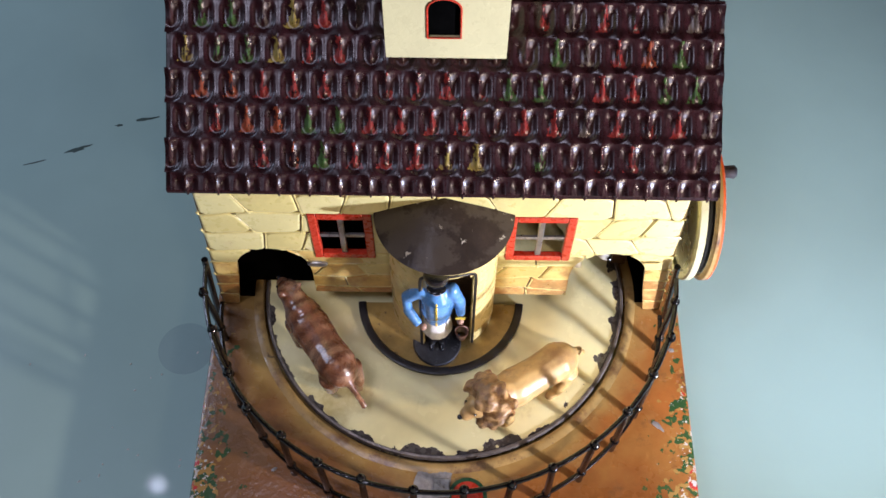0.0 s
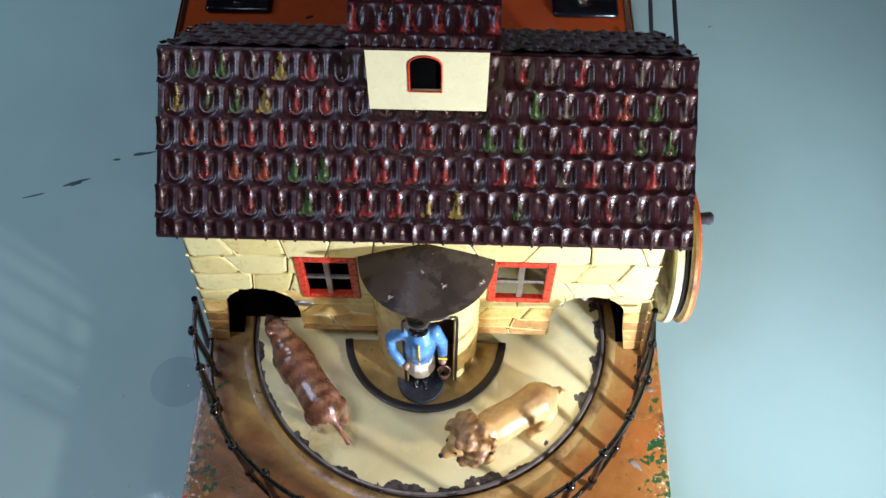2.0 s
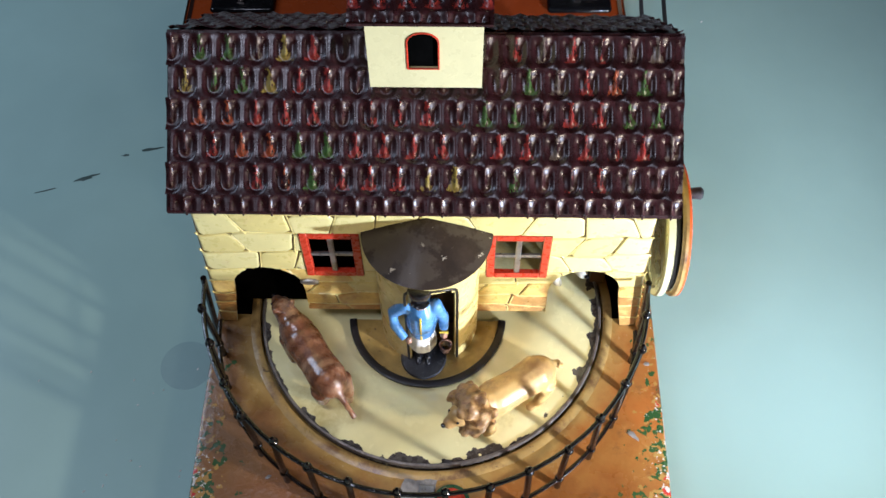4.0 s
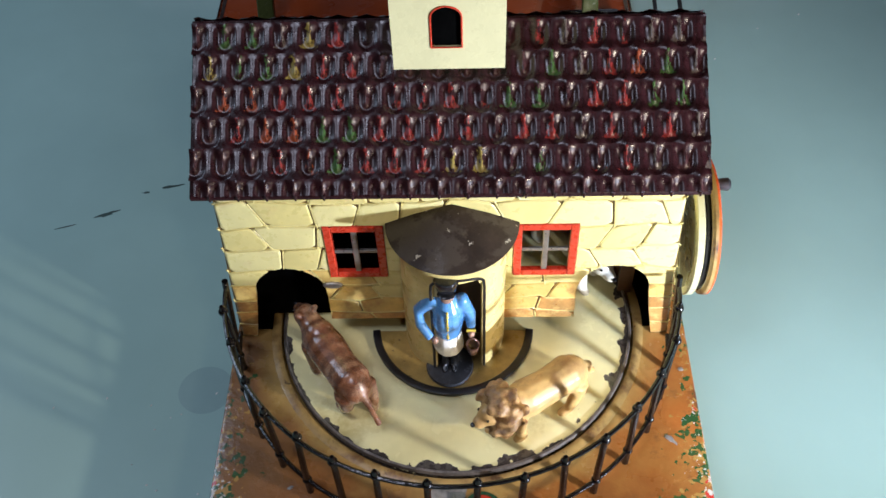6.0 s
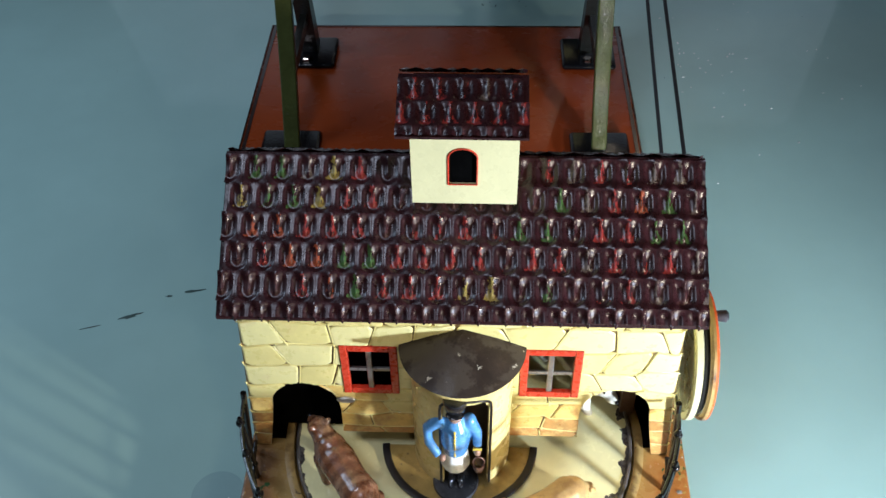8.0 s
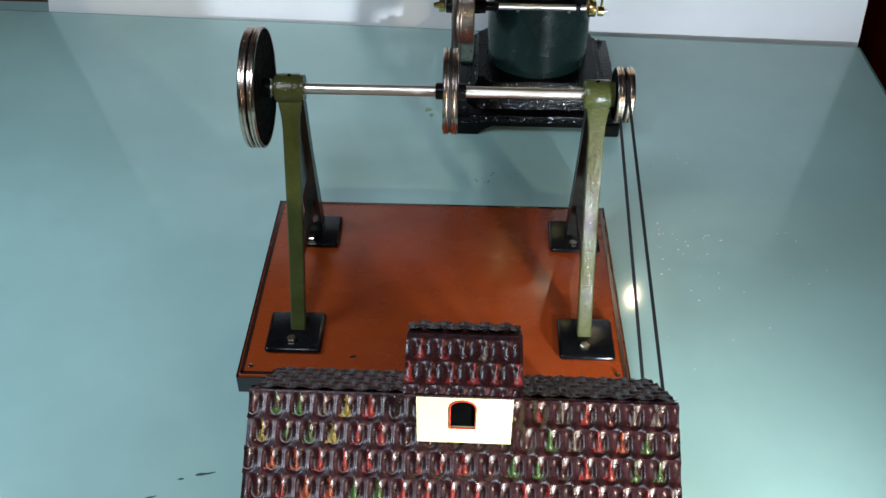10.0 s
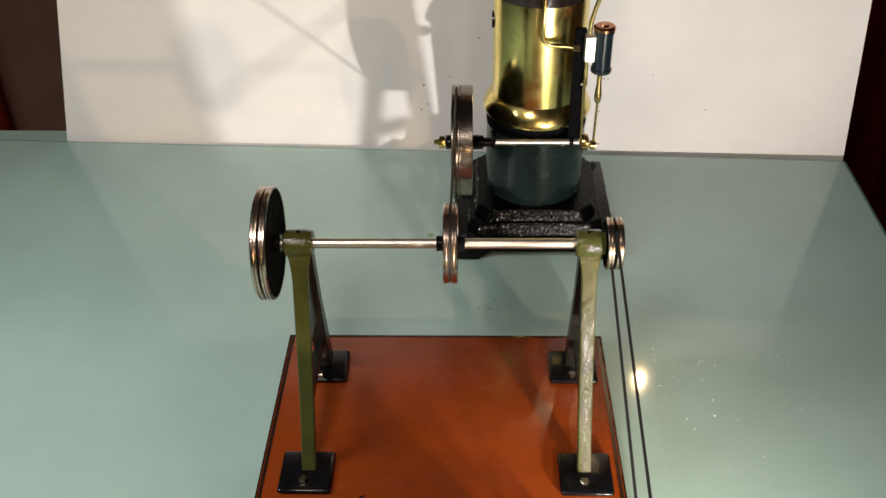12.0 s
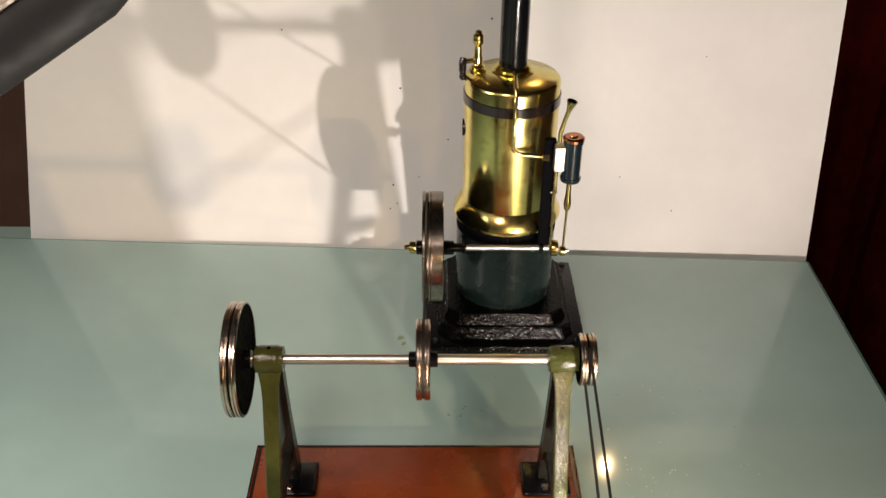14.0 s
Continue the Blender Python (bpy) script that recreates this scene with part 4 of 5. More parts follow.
part("wheel_face", lathe(bmesh.new(), [(0.0028, 0.0788), (0.0206, 0.0788), (0.0206, 0.0792)], (0, WY, WZ), "x", 64, False), M_WHEEL_FACE, wheel, "stained dull tin wheel face")
part("wheel_groove", lathe(bmesh.new(), [(WR - 0.0020, 0.0812), (WR - 0.0032, 0.0822), (WR - 0.0014, 0.0831)], (0, WY, WZ), "x", 72), M_BLACK, wheel, "black cord groove")
part("outer_flange", lathe(bmesh.new(), [(WR - 0.0014, 0.0831), (WR - 0.0003, 0.0836), (WR, 0.0840), (WR, 0.0850)], (0, WY, WZ), "x", 72, False), M_BEAD, wheel, "worn tan outer flange")
part("flange_face", lathe(bmesh.new(), [(WR, 0.0850), (WR, 0.0857), (WR - 0.0008, 0.0861), (0.004, 0.0861)], (0, WY, WZ), "x", 72, False), M_ORANGE, wheel, "orange-red enamelled wheel face")
part("axle", tube(bmesh.new(), [(0.066, WY, WZ), (0.0885, WY, WZ)], 0.0020, 14), M_STEEL, wheel)
part("crank_pin", tube(bmesh.new(), [(0.0860, WY + 0.0015, WZ + 0.0180), (0.0868, WY + 0.0015, WZ + 0.0180), (0.0905, WY + 0.0015, WZ + 0.0180), (0.0913, WY + 0.0015, WZ + 0.0180)], [0.0014, 0.0018, 0.0022, 0.0015], 14), M_LEAD, wheel, "small dark crank handle")

# stones of the front wall, cut round the openings
rng = random.Random(21)
COURSES = [0.1105, 0.1004, 0.0885, 0.0779, 0.0674, 0.0585, 0.0512, 0.0440, 0.0370, 0.0298]
stones = bmesh.new()
JOINTS = []
for c in range(len(COURSES) - 1):
    mid_z = (COURSES[c] + COURSES[c + 1]) / 2
    edge_l, edge_r = -half_width(mid_z) + 0.0001, half_width(mid_z) - 0.0001
    xs = [edge_l]
    while xs[-1] < edge_r - 0.0185:
        xs.append(xs[-1] + rng.uniform(0.0120, 0.0185))
    xs.append(edge_r)
    JOINTS.append([(x, 0.0 if i in (0, len(xs) - 1) else rng.choice((-0.0046, -0.0030, -0.0010, 0.0012, 0.0030, 0.0046))) for i, x in enumerate(xs)])
LINES = []
for b in range(len(COURSES)):
    ends = []
    if b > 0:
        ends += [x - s / 2 for x, s in JOINTS[b - 1]]
    if b < len(JOINTS):
        ends += [x + s / 2 for x, s in JOINTS[b]]
    flat = b in (0, len(COURSES) - 1)
    LINES.append([(x, COURSES[b] + (0.0 if flat else rng.uniform(-0.0013, 0.0013))) for x in sorted(ends)])


def inset(q, g):
    """The outline drawn in by about g on all sides."""
    x0, x1 = min(p[0] for p in q), max(p[0] for p in q)
    z0, z1 = min(p[1] for p in q), max(p[1] for p in q)
    cx, cz = (x0 + x1) / 2, (z0 + z1) / 2
    kx, kz = 1 - 2 * g / (x1 - x0), 1 - 2 * g / (z1 - z0)
    return [(cx + (x - cx) * kx, cz + (z - cz) * kz) for x, z in q]


def rounded(q, k=0.20):
    out = []
    for (x0, z0), (x1, z1) in zip(q, q[1:] + q[:1]):
        out += [(x0 + (x1 - x0) * k, z0 + (z1 - z0) * k), (x1 - (x1 - x0) * k, z1 - (z1 - z0) * k)]
    return out


for c, joints in enumerate(JOINTS):
    for (xa, sa), (xb, sb) in zip(joints, joints[1:]):
        low = [p for p in LINES[c + 1] if xa - sa / 2 - 1e-6 <= p[0] <= xb - sb / 2 + 1e-6]
        top = [p for p in LINES[c] if xa + sa / 2 - 1e-6 <= p[0] <= xb + sb / 2 + 1e-6]
        q = rounded(inset(low + top[::-1], 0.00034), 0.13)
        layers = [[(x, y, z) for x, z in inset(q, g)] for g, y in ((0.0, 0.0006), (0.0, 0.0002), (0.00030, -0.00006), (0.0009, -0.00010))]
        rings = [[stones.verts.new(p) for p in ring] for ring in layers]
        stones.faces.new(rings[0][::-1])
        stones.faces.new(rings[-1])
        for u, w in zip(rings, rings[1:]):
            for k in range(len(q)):
                stones.faces.new((u[k], u[(k + 1) % len(q)], w[(k + 1) % len(q)], w[k]))
bmesh.ops.recalc_face_normals(stones, faces=stones.faces)


def wall_cutter():
    """The windows, arches, booth and open foot of the front wall, as one solid to cut with."""
    cutter = bmesh.new()
    for x0, x1, z0, z1 in WINDOWS:
        box(cutter, (x0 - 0.0002, -0.02, z0 - 0.0002), (x1 + 0.0002, 0.02, z1 + 0.0002))
    box(cutter, (-BR + 0.0010, -0.021, 0.02), (BR + 0.0004, 0.0191, 0.0905))
    for s in (-1, 1):
        prism(cutter, [(s * 0.0703, 0.02)] + arch_points(s) + [(s * 0.0421, 0.02)], "xz", -0.022, 0.022)
    prism(cutter, [(-0.0423, 0.02), (-0.0423, 0.0402), (0.0423, 0.0402), (0.0423, 0.02)], "xz", -0.0225, 0.0225)
    return cutter


# raised cream mortar lines beside the joints
ridge = bmesh.new()
for line in LINES[1:-1]:
    tube(ridge, [(x, 0.0001, z + 0.0004) for x, z in line], 0.00030, 6)
for c, joints in enumerate(JOINTS):
    for x, slant in joints[1:-1]:
        tube(ridge, [(x + 0.0004 - slant / 2, 0.0001, COURSES[c + 1] + 0.0003), (x + 0.0004 + slant / 2, 0.0001, COURSES[c] - 0.0003)], 0.00030, 6)
part("mortar_ridge", evaluated(ridge, "cut", wall_cutter()), M_STONE, front, "raised cream embossed mortar lines", 60)
stones = evaluated(stones, "cut", wall_cutter())
stones.verts.ensure_lookup_table()
left = set(stones.verts)
while left:
    group, todo = set(), [next(iter(sorted(left, key=lambda v: v.index)))]
    while todo:
        v = todo.pop()
        if v in group:
            continue
        group.add(v)
        todo += [e.other_vert(v) for e in v.link_edges if e.other_vert(v) not in group]
    left -= group
    order = sorted(group, key=lambda v: v.index)
    one = bmesh.new()
    copy = {v: one.verts.new(v.co) for v in order}
    for f in sorted({f for v in order for f in v.link_faces}, key=lambda f: f.index):
        one.faces.new([copy[v] for v in f.verts])
    zc = sum(v.co.z for v in order) / len(order)
    xc = sum(v.co.x for v in order) / len(order)
    roll = rng.random()
    if zc < 0.046 or (xc < -0.064 and zc < 0.052) or (xc > 0.062 and zc < 0.0545) or (xc > 0.034 and zc < 0.050):
        m = M_STONE_BROWN
    elif zc < 0.0560 or (xc > 0.062 and zc < 0.0600):
        m = M_STONE_OCHRE
    elif zc < 0.066:
        m = M_STONE_OCHRE if roll < 0.25 else M_STONE
    else:
        m = M_STONE_PALE if roll < 0.55 else M_STONE
    part("stone", one, m, front, smooth=50)
stones.free()

# ---- figurines ----
def keeper():
    """A lead figure with cap, blue coat, white apron and pail, as one mesh."""
    pieces = []
    b = lathe(bmesh.new(), [(0.0094, 0.0), (0.0098, 0.0006), (0.0094, 0.0014), (0.0, 0.0017)], n=32, closed=False)
    pieces.append((b, 0))
    b = bmesh.new()
    for s in (-1, 1):
        tube(b, [(s * 0.0019, -0.001, 0.0014), (s * 0.0019, -0.0002, 0.006), (s * 0.0022, 0.0, 0.016)], [0.0017, 0.0016, 0.0021], 10)
        ball(b, (s * 0.0020, -0.0022, 0.0024), (0.0015, 0.0028, 0.0012))
    pieces.append((evaluated(b, "remesh", size=0.0005), 1))
    b = bmesh.new()
    tube(b, [(0, -0.0004, 0.0134), (0, -0.0004, 0.0160), (0, 0, 0.0225)], [0.0060, 0.0058, 0.0048], 14)
    for s in (-1, 1):
        ball(b, (s * 0.0030, -0.0014, 0.0152), (0.0032, 0.0036, 0.0026))
    pieces.append((evaluated(b, "remesh", size=0.0005), 2))
    b = bmesh.new()
    tube(b, [(0, 0, 0.0215), (0, -0.0006, 0.027), (0, -0.0002, 0.034), (0, 0.0, 0.0385)], [0.0052, 0.0062, 0.0058, 0.0030], 16)
    for s in (-1, 1):
        ball(b, (s * 0.0056, 0.0002, 0.0355), (0.0030, 0.0030, 0.0032))
    tube(b, [(-0.0058, 0.0, 0.0360), (-0.0112, 0.0002, 0.0312), (-0.0106, -0.0022, 0.0268), (-0.0066, -0.0056, 0.0232)], [0.0027, 0.0024, 0.0021, 0.0017], 10)
    tube(b, [(0.0058, 0.0, 0.0360), (0.0088, -0.0006, 0.0300), (0.0090, -0.0030, 0.0258)], [0.0026, 0.0023, 0.0019], 10)
    pieces.append((evaluated(b, "remesh", size=0.0005), 3))
    b = bmesh.new()
    ball(b, (-0.0050, -0.0062, 0.0228), 0.0014)
    ball(b, (0.0090, -0.0044, 0.0240), 0.0014)
    ball(b, (0, -0.0012, 0.0412), (0.0032, 0.0034, 0.0040))
    pieces.append((b, 4))
    b = bmesh.new()
    lathe(b, [(0.0036, 0.0426), (0.0040, 0.0438), (0.0050, 0.0478), (0.0046, 0.0490), (0.0, 0.0496)], (0, -0.0008, 0), n=24, closed=False)
    ball(b, (0, -0.0040, 0.0436), (0.0036, 0.0030, 0.0007), (-14, 0, 0))
    ball(b, (0, 0.0016, 0.0410), (0.0034, 0.0022, 0.0034))
    pieces.append((b, 5))
    b = bmesh.new()
    for k in range(9):
        z = 0.0235 + 0.0125 * k / 8
        ball(b, (0.0, -0.0058 - 0.0007 * math.sin(math.pi * k / 8), z), (0.0005, 0.0004, 0.0009), u=8, v=6)
    tube(b, [(0.0072, -0.0042, 0.0254), (0.0108, -0.0042, 0.0254)], 0.0005, 6)
    pieces.append((b, 6))
    b = bmesh.new()
    lathe(b, [(0.0018, 0.0162), (0.0023, 0.0182), (0.0025, 0.0200), (0.0021, 0.0200), (0.0017, 0.0168)], (0.0096, -0.0060, 0), n=20, closed=False)
    tube(b, [(0.0096 + 0.0024 * math.cos(a), -0.0060, 0.0200 + 0.0034 * math.sin(a)) for a in [math.pi * i / 8 for i in range(9)]], 0.0003, 6)
    pieces.append((b, 7))
    return joined(pieces)


fig = part("keeper_figurine", keeper(), [M_LEAD, M_HAT, M_WHITE, M_BLUE, M_SKIN, M_HAT, M_YELLOW, M_PAIL], None, "painted lead keeper figurine in blue coat and black cap", 50)
fig.matrix_world = pose(-0.0010, -0.0148, ZB + 0.0027, 0, 0, 0) @ Matrix.Diagonal((0.83, 0.90, 1.06, 1))
tagged(fig, category="figurine")


def beast(kind_):
    """A four-legged toy figure, 34 mm long, facing -x, as one mesh: 0 coat, 1 mane, 2 dark."""
    b = bmesh.new()
    heavy = {"lion": 1.0, "tiger": 1.04, "polar": 1.18, "bear": 1.15}[kind_]
    body = [(-0.009, 0, 0.0128), (-0.004, 0, 0.0125), (0.003, 0, 0.0122), (0.009, 0, 0.0128), (0.0125, 0, 0.0118)]
    tube(b, body, [0.0040 * heavy, 0.0048 * heavy, 0.0044 * heavy, 0.0048 * heavy, 0.0030 * heavy], 14)
    ball(b, (0.0095, 0, 0.0122), (0.0046 * heavy, 0.0044 * heavy, 0.0048 * heavy))
    ball(b, (-0.0075, 0, 0.0128), (0.0046 * heavy, 0.0043 * heavy, 0.0050 * heavy))
    for s, lift in ((-1, 0.0012), (1, -0.0010)):
        tube(b, [(-0.0078, s * 0.0026, 0.011), (-0.0086 + lift, s * 0.0030, 0.0055), (-0.0086 + 2 * lift, s * 0.0030, 0.0008)], [0.0025 * heavy, 0.0016 * heavy, 0.0013 * heavy], 10)
        ball(b, (-0.0096 + 2 * lift, s * 0.0030, 0.0010), (0.0021, 0.0014, 0.0010))
        tube(b, [(0.0098, s * 0.0028, 0.011), (0.0112 - lift, s * 0.0031, 0.0058), (0.0098 - 2 * lift, s * 0.0031, 0.0008)], [0.0029 * heavy, 0.0018 * heavy, 0.0013 * heavy], 10)
        ball(b, (0.0088 - 2 * lift, s * 0.0031, 0.0010), (0.0021, 0.0014, 0.0010))
    hz = 0.0150 if kind_ in ("lion", "tiger") else 0.0132
    tube(b, [(-0.0085, 0, 0.0138), (-0.0128, 0, hz)], [0.0036 * heavy, 0.0028 * heavy], 12)
    ball(b, (-0.0140, 0, hz), (0.0034, 0.0030, 0.0030))
    ball(b, (-0.0168, 0, hz - 0.0010), (0.0024 if kind_ != "polar" else 0.0030, 0.0018, 0.0017))
    for s in (-1, 1):
        ball(b, (-0.0128, s * 0.0023, hz + 0.0027), (0.0008, 0.0010, 0.0011))
    if kind_ in ("lion", "tiger"):
        tube(b, [(0.0130, 0, 0.0130), (0.0158, 0.0004, 0.0105), (0.0170, 0.0010, 0.0060), (0.0185, 0.0012, 0.0042)], [0.0012, 0.0009, 0.0008, 0.0009], 8)
    else:
        ball(b, (0.0142, 0, 0.0128), 0.0012)
    pieces = [(evaluated(b, "remesh", size=0.00045), 0)]
    if kind_ == "lion":
        r = random.Random(3)
        b = bmesh.new()
        ball(b, (-0.0108, 0, 0.0142), (0.0046, 0.0060, 0.0064))
        for _ in range(70):
            a, w = r.uniform(0, 2 * math.pi), r.uniform(-0.0042, 0.0036)
            k = 1.0 - 0.35 * (w / 0.0045) ** 2
            ball(b, (-0.0108 + w, 0.0060 * k * math.cos(a), 0.0142 + 0.0064 * k * math.sin(a)), (0.0016, 0.0009, 0.0014), (r.uniform(0, 90), r.uniform(-40, 40), 0), u=8, v=6)
        pieces.append((evaluated(b, "remesh", size=0.0004), 1))
    b = bmesh.new()
    ball(b, (-0.0192 if kind_ != "polar" else -0.0198, 0, hz - 0.0006), (0.0006, 0.0007, 0.0005), u=8, v=6)
    for s in (-1, 1):
        ball(b, (-0.0162, s * 0.0019, hz + 0.0010), 0.0004, u=6, v=5)
    pieces.append((b, 2))
    return joined(pieces)


BEASTS = [
    ("tiger", -55, M_TIGER, "brown striped tin tiger figurine fixed to the turntable"),
    ("lion", 33, M_LION, "tan lion figurine with a moulded mane on the turntable"),
    ("polar", 121, M_POLAR, "white polar bear figurine on the turntable"),
    ("bear", -147, M_BEAR, "glossy brown bear figurine on the turntable"),
]
for kind_, ang, coat, label in BEASTS:
    ob = part(kind_ + "_figurine", beast(kind_), [coat, M_MANE, M_HAT], None, label, 60)
    a = radians(ang)
    ob.matrix_world = pose(0.0012 + 0.0490 * math.sin(a), 0.0075 - 0.0490 * math.cos(a), ZB + 0.0010, 0, 0, ang) @ Matrix.Scale(1.32, 4)
    tagged(ob, category="figurine", group="animals on the turntable")

# ---- line shaft on its board ----
shaft = thing("line_shaft", (-0.0165, 0.2340, 0.0), "small line shaft with pulleys on a red-brown board", "machine", turn=0.6)
bm = box(bmesh.new(), (-0.1046, -0.0760, 0.0), (0.1046, 0.0755, 0.0128), 0.0018, 3)
part("board", bm, M_WOOD, shaft, "red-brown varnished wooden board")
for lo, hi in (((-0.1052, -0.0766, 0.0), (0.1052, -0.0761, 0.0116)), ((-0.1052, 0.0756, 0.0), (0.1052, 0.0762, 0.0122)), ((-0.1053, -0.0760, 0.0), (-0.1047, 0.0755, 0.0122)), ((0.1047, -0.0760, 0.0), (0.1053, 0.0755, 0.0122))):
    part("edge_strip", box(bmesh.new(), lo, hi), M_WOOD_EDGE, shaft, "black lined edge", 0)
for lo, hi in (((-0.1030, -0.0750, 0.0126), (0.1030, -0.0732, 0.0131)), ((-0.1030, 0.0735, 0.0126), (0.1030, 0.0746, 0.0131)), ((-0.1036, -0.0745, 0.0126), (-0.1016, 0.0740, 0.0131)), ((0.1016, -0.0745, 0.0126), (0.1036, 0.0740, 0.0131))):
    part("edge_line", box(bmesh.new(), lo, hi), M_WOOD_EDGE, shaft, "thin black painted border line", 0)
for x in (-0.0985, 0.0985):
    part("screw", lathe(bmesh.new(), [(0.0014, 0.0128), (0.0013, 0.0134), (0.0006, 0.0137), (0.0, 0.0137)], (x, -0.0695, 0), n=16, closed=False), M_STEEL_WORN, shaft, "small steel corner screw")
spot_bm = bmesh.new()
for dx, dy, r in ((0.0, 0.0, 0.0013), (0.0013, 0.0005, 0.0009), (-0.0008, -0.0006, 0.0008)):
    lathe(spot_bm, [(0.0, 0.01292), (r * 0.8, 0.01290), (r, 0.0127)], (-0.0445 + dx, -0.0610 + dy, 0), n=12, closed=False)
part("oil_spot", spot_bm, M_WOOD_EDGE, shaft, "small dark oil spot on the varnish")
SZ, SY = 0.1325, 0.0185
for side, xc in (("left", -0.0775), ("right", 0.0830)):
    right_leg = [(0.0420, 0.0150), (0.0530, 0.0150), (0.0360, 0.0800), (0.0270, SZ - 0.002), (0.0200, SZ - 0.006), (0.0290, 0.0800)]
    # front flange: a curved strip that leans inward to its foot and widens into the bearing
    lean, foot_half = (0.0014, 0.0040) if side == "left" else (-0.0008, 0.0038)
    bm = bmesh.new()
    rings = []
    for i in range(25):
        k = i / 24
        z = 0.0150 + (SZ - 0.019) * k
        y = -0.0455 + 0.0590 * k + 0.0050 * math.sin(math.pi * k) * (1 - k)
        half = foot_half + 0.0004 * k + 0.0024 * max(0.0, (k - 0.86) / 0.14) ** 2
        xm = xc + lean * (1 - k) - (0.0012 * k if side == "left" else 0.0)
        deep = 0.0042
        rings.append([bm.verts.new(p) for p in ((xm - half + 0.0006, y, z), (xm + half - 0.0006, y, z), (xm + half, y + 0.0006, z), (xm + half, y + deep, z), (xm - half, y + deep, z), (xm - half, y + 0.0006, z))])
    for u, w in zip(rings, rings[1:]):
        for j in range(6):
            bm.faces.new((u[j], u[(j + 1) % 6], w[(j + 1) % 6], w[j]))
    bm.faces.new(rings[0][::-1])
    bm.faces.new(rings[-1])
    bmesh.ops.recalc_face_normals(bm, faces=bm.faces)
    # faces turned along x take the near-black, as their shade
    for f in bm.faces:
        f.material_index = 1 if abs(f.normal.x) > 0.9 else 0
    frame_ = part("stand", bm, [M_OLIVE, M_STAND_SHADE], shaft, "olive green enamelled cast stand", 30)
    part("back_leg", prism(bmesh.new(), right_leg, "yz", xc - 0.0046, xc + 0.0046), M_STAND_SHADE, frame_, "back leg in near-black for its shade behind the olive front leg", smooth=30)
    part("web", prism(bmesh.new(), [(-0.0100, 0.0700), (0.0300, 0.0700), (0.0215, SZ - 0.010), (0.0155, SZ - 0.010)], "yz", xc - 0.0016, xc + 0.0016), M_STAND_SHADE, frame_, smooth=0)
    part("cross_bar", prism(bmesh.new(), [(-0.0290, 0.0380), (0.0470, 0.0380), (0.0450, 0.0450), (-0.0255, 0.0450)], "yz", xc - 0.0020, xc + 0.0020), M_STAND_SHADE, frame_, smooth=0)
    part("bearing", lathe(bmesh.new(), [(0.0030, -0.0080), (0.0064, -0.0080), (0.0074, -0.0070), (0.0078, -0.0040), (0.0078, 0.0050), (0.0072, 0.0064), (0.0072, 0.0080), (0.0030, 0.0080)], (xc - (0.0015 if side == "left" else 0.0), SY, SZ), "x", 32), M_OLIVE, frame_, "olive green bearing block")
    # black plug: the shade of the oil hole put in as colour
    part("oil_hole", tube(bmesh.new(), [(xc - 0.001, SY, SZ + 0.0072), (xc - 0.001, SY, SZ + 0.0081)], [0.0013, 0.0010], 12), M_INNER_SHADE, frame_)
    for y0, y1 in ((-0.0600, -0.0295), (0.0290, 0.0580)):
        foot = part("foot_plate", box(bmesh.new(), (xc - 0.0152, y0, 0.0128), (xc + 0.0152, y1, 0.0162), 0.0019, 3), M_PLATE, frame_, "glossy black foot plate with rounded edges")
        bm = lathe(bmesh.new(), [(0.0029, 0.0160), (0.0029, 0.0178), (0.0022, 0.0184), (0.0, 0.0184)], (xc - 0.001, y0 + 0.0075 if y0 < 0 else y0 + 0.0050, 0), n=6, closed=False)
        part("bolt", bm, M_STEEL_WORN, frame_, "steel hexagon bolt", 20)
part("shaft_rod", tube(bmesh.new(), [(-0.0975, SY, SZ), (0.0990, SY, SZ)], 0.0029, 20), M_STEEL, shaft, "bright steel shaft")


def pulley(parent, name, x, y, z, r, w, hub, hub_len, deep, rim=M_STEEL, label="", web=M_WEB):
    """A grooved pulley on the x axis: polished rim with a cord groove, dark web and hub."""
    h = w / 2
    rim_ob = part(name, lathe(bmesh.new(), [(r - deep, -h), (r - 0.0006, -h), (r, -h + 0.0006), (r, -h * 0.62), (r - 0.0006, -h * 0.52), (r - 0.0001, -h * 0.42), (r - 0.0001, -h * 0.22), (r - 0.0020, 0.0), (r - 0.0001, h * 0.22), (r - 0.0001, h * 0.42), (r - 0.0006, h * 0.52), (r, h * 0.62), (r, h - 0.0006), (r - 0.0006, h), (r - deep, h), (r - deep - 0.0004, 0)], (x, y, z), "x", 64, False), rim, parent, label)
    part("web", lathe(bmesh.new(), [(0.0, -h * 0.70), (r * 0.75, -h * 0.70), (r - deep + 0.0002, -h * 0.90), (r - deep + 0.0002, h * 0.90), (r * 0.75, h * 0.70), (0.0, h * 0.70)], (x, y, z), "x", 48, False), web, rim_ob, "black painted wheel web")
    part("hub", lathe(bmesh.new(), [(0.0, -hub_len / 2), (hub - 0.0004, -hub_len / 2), (hub, -hub_len / 2 + 0.0005), (hub, hub_len / 2 - 0.0005), (hub - 0.0004, hub_len / 2), (0.0, hub_len / 2)], (x, y, z), "x", 24, False), M_PLATE, rim_ob, "black hub")
    return rim_ob


pulley(shaft, "large_pulley", -0.0957, SY, SZ, 0.0318, 0.0082, 0.0050, 0.0140, 0.0014, M_STEEL_WARM, "large polished steel grooved pulley")
pulley(shaft, "middle_pulley", 0.0058, SY, SZ, 0.0226, 0.0078, 0.0044, 0.0160, 0.0014, M_STEEL_WARM, "polished steel grooved pulley with black hub")
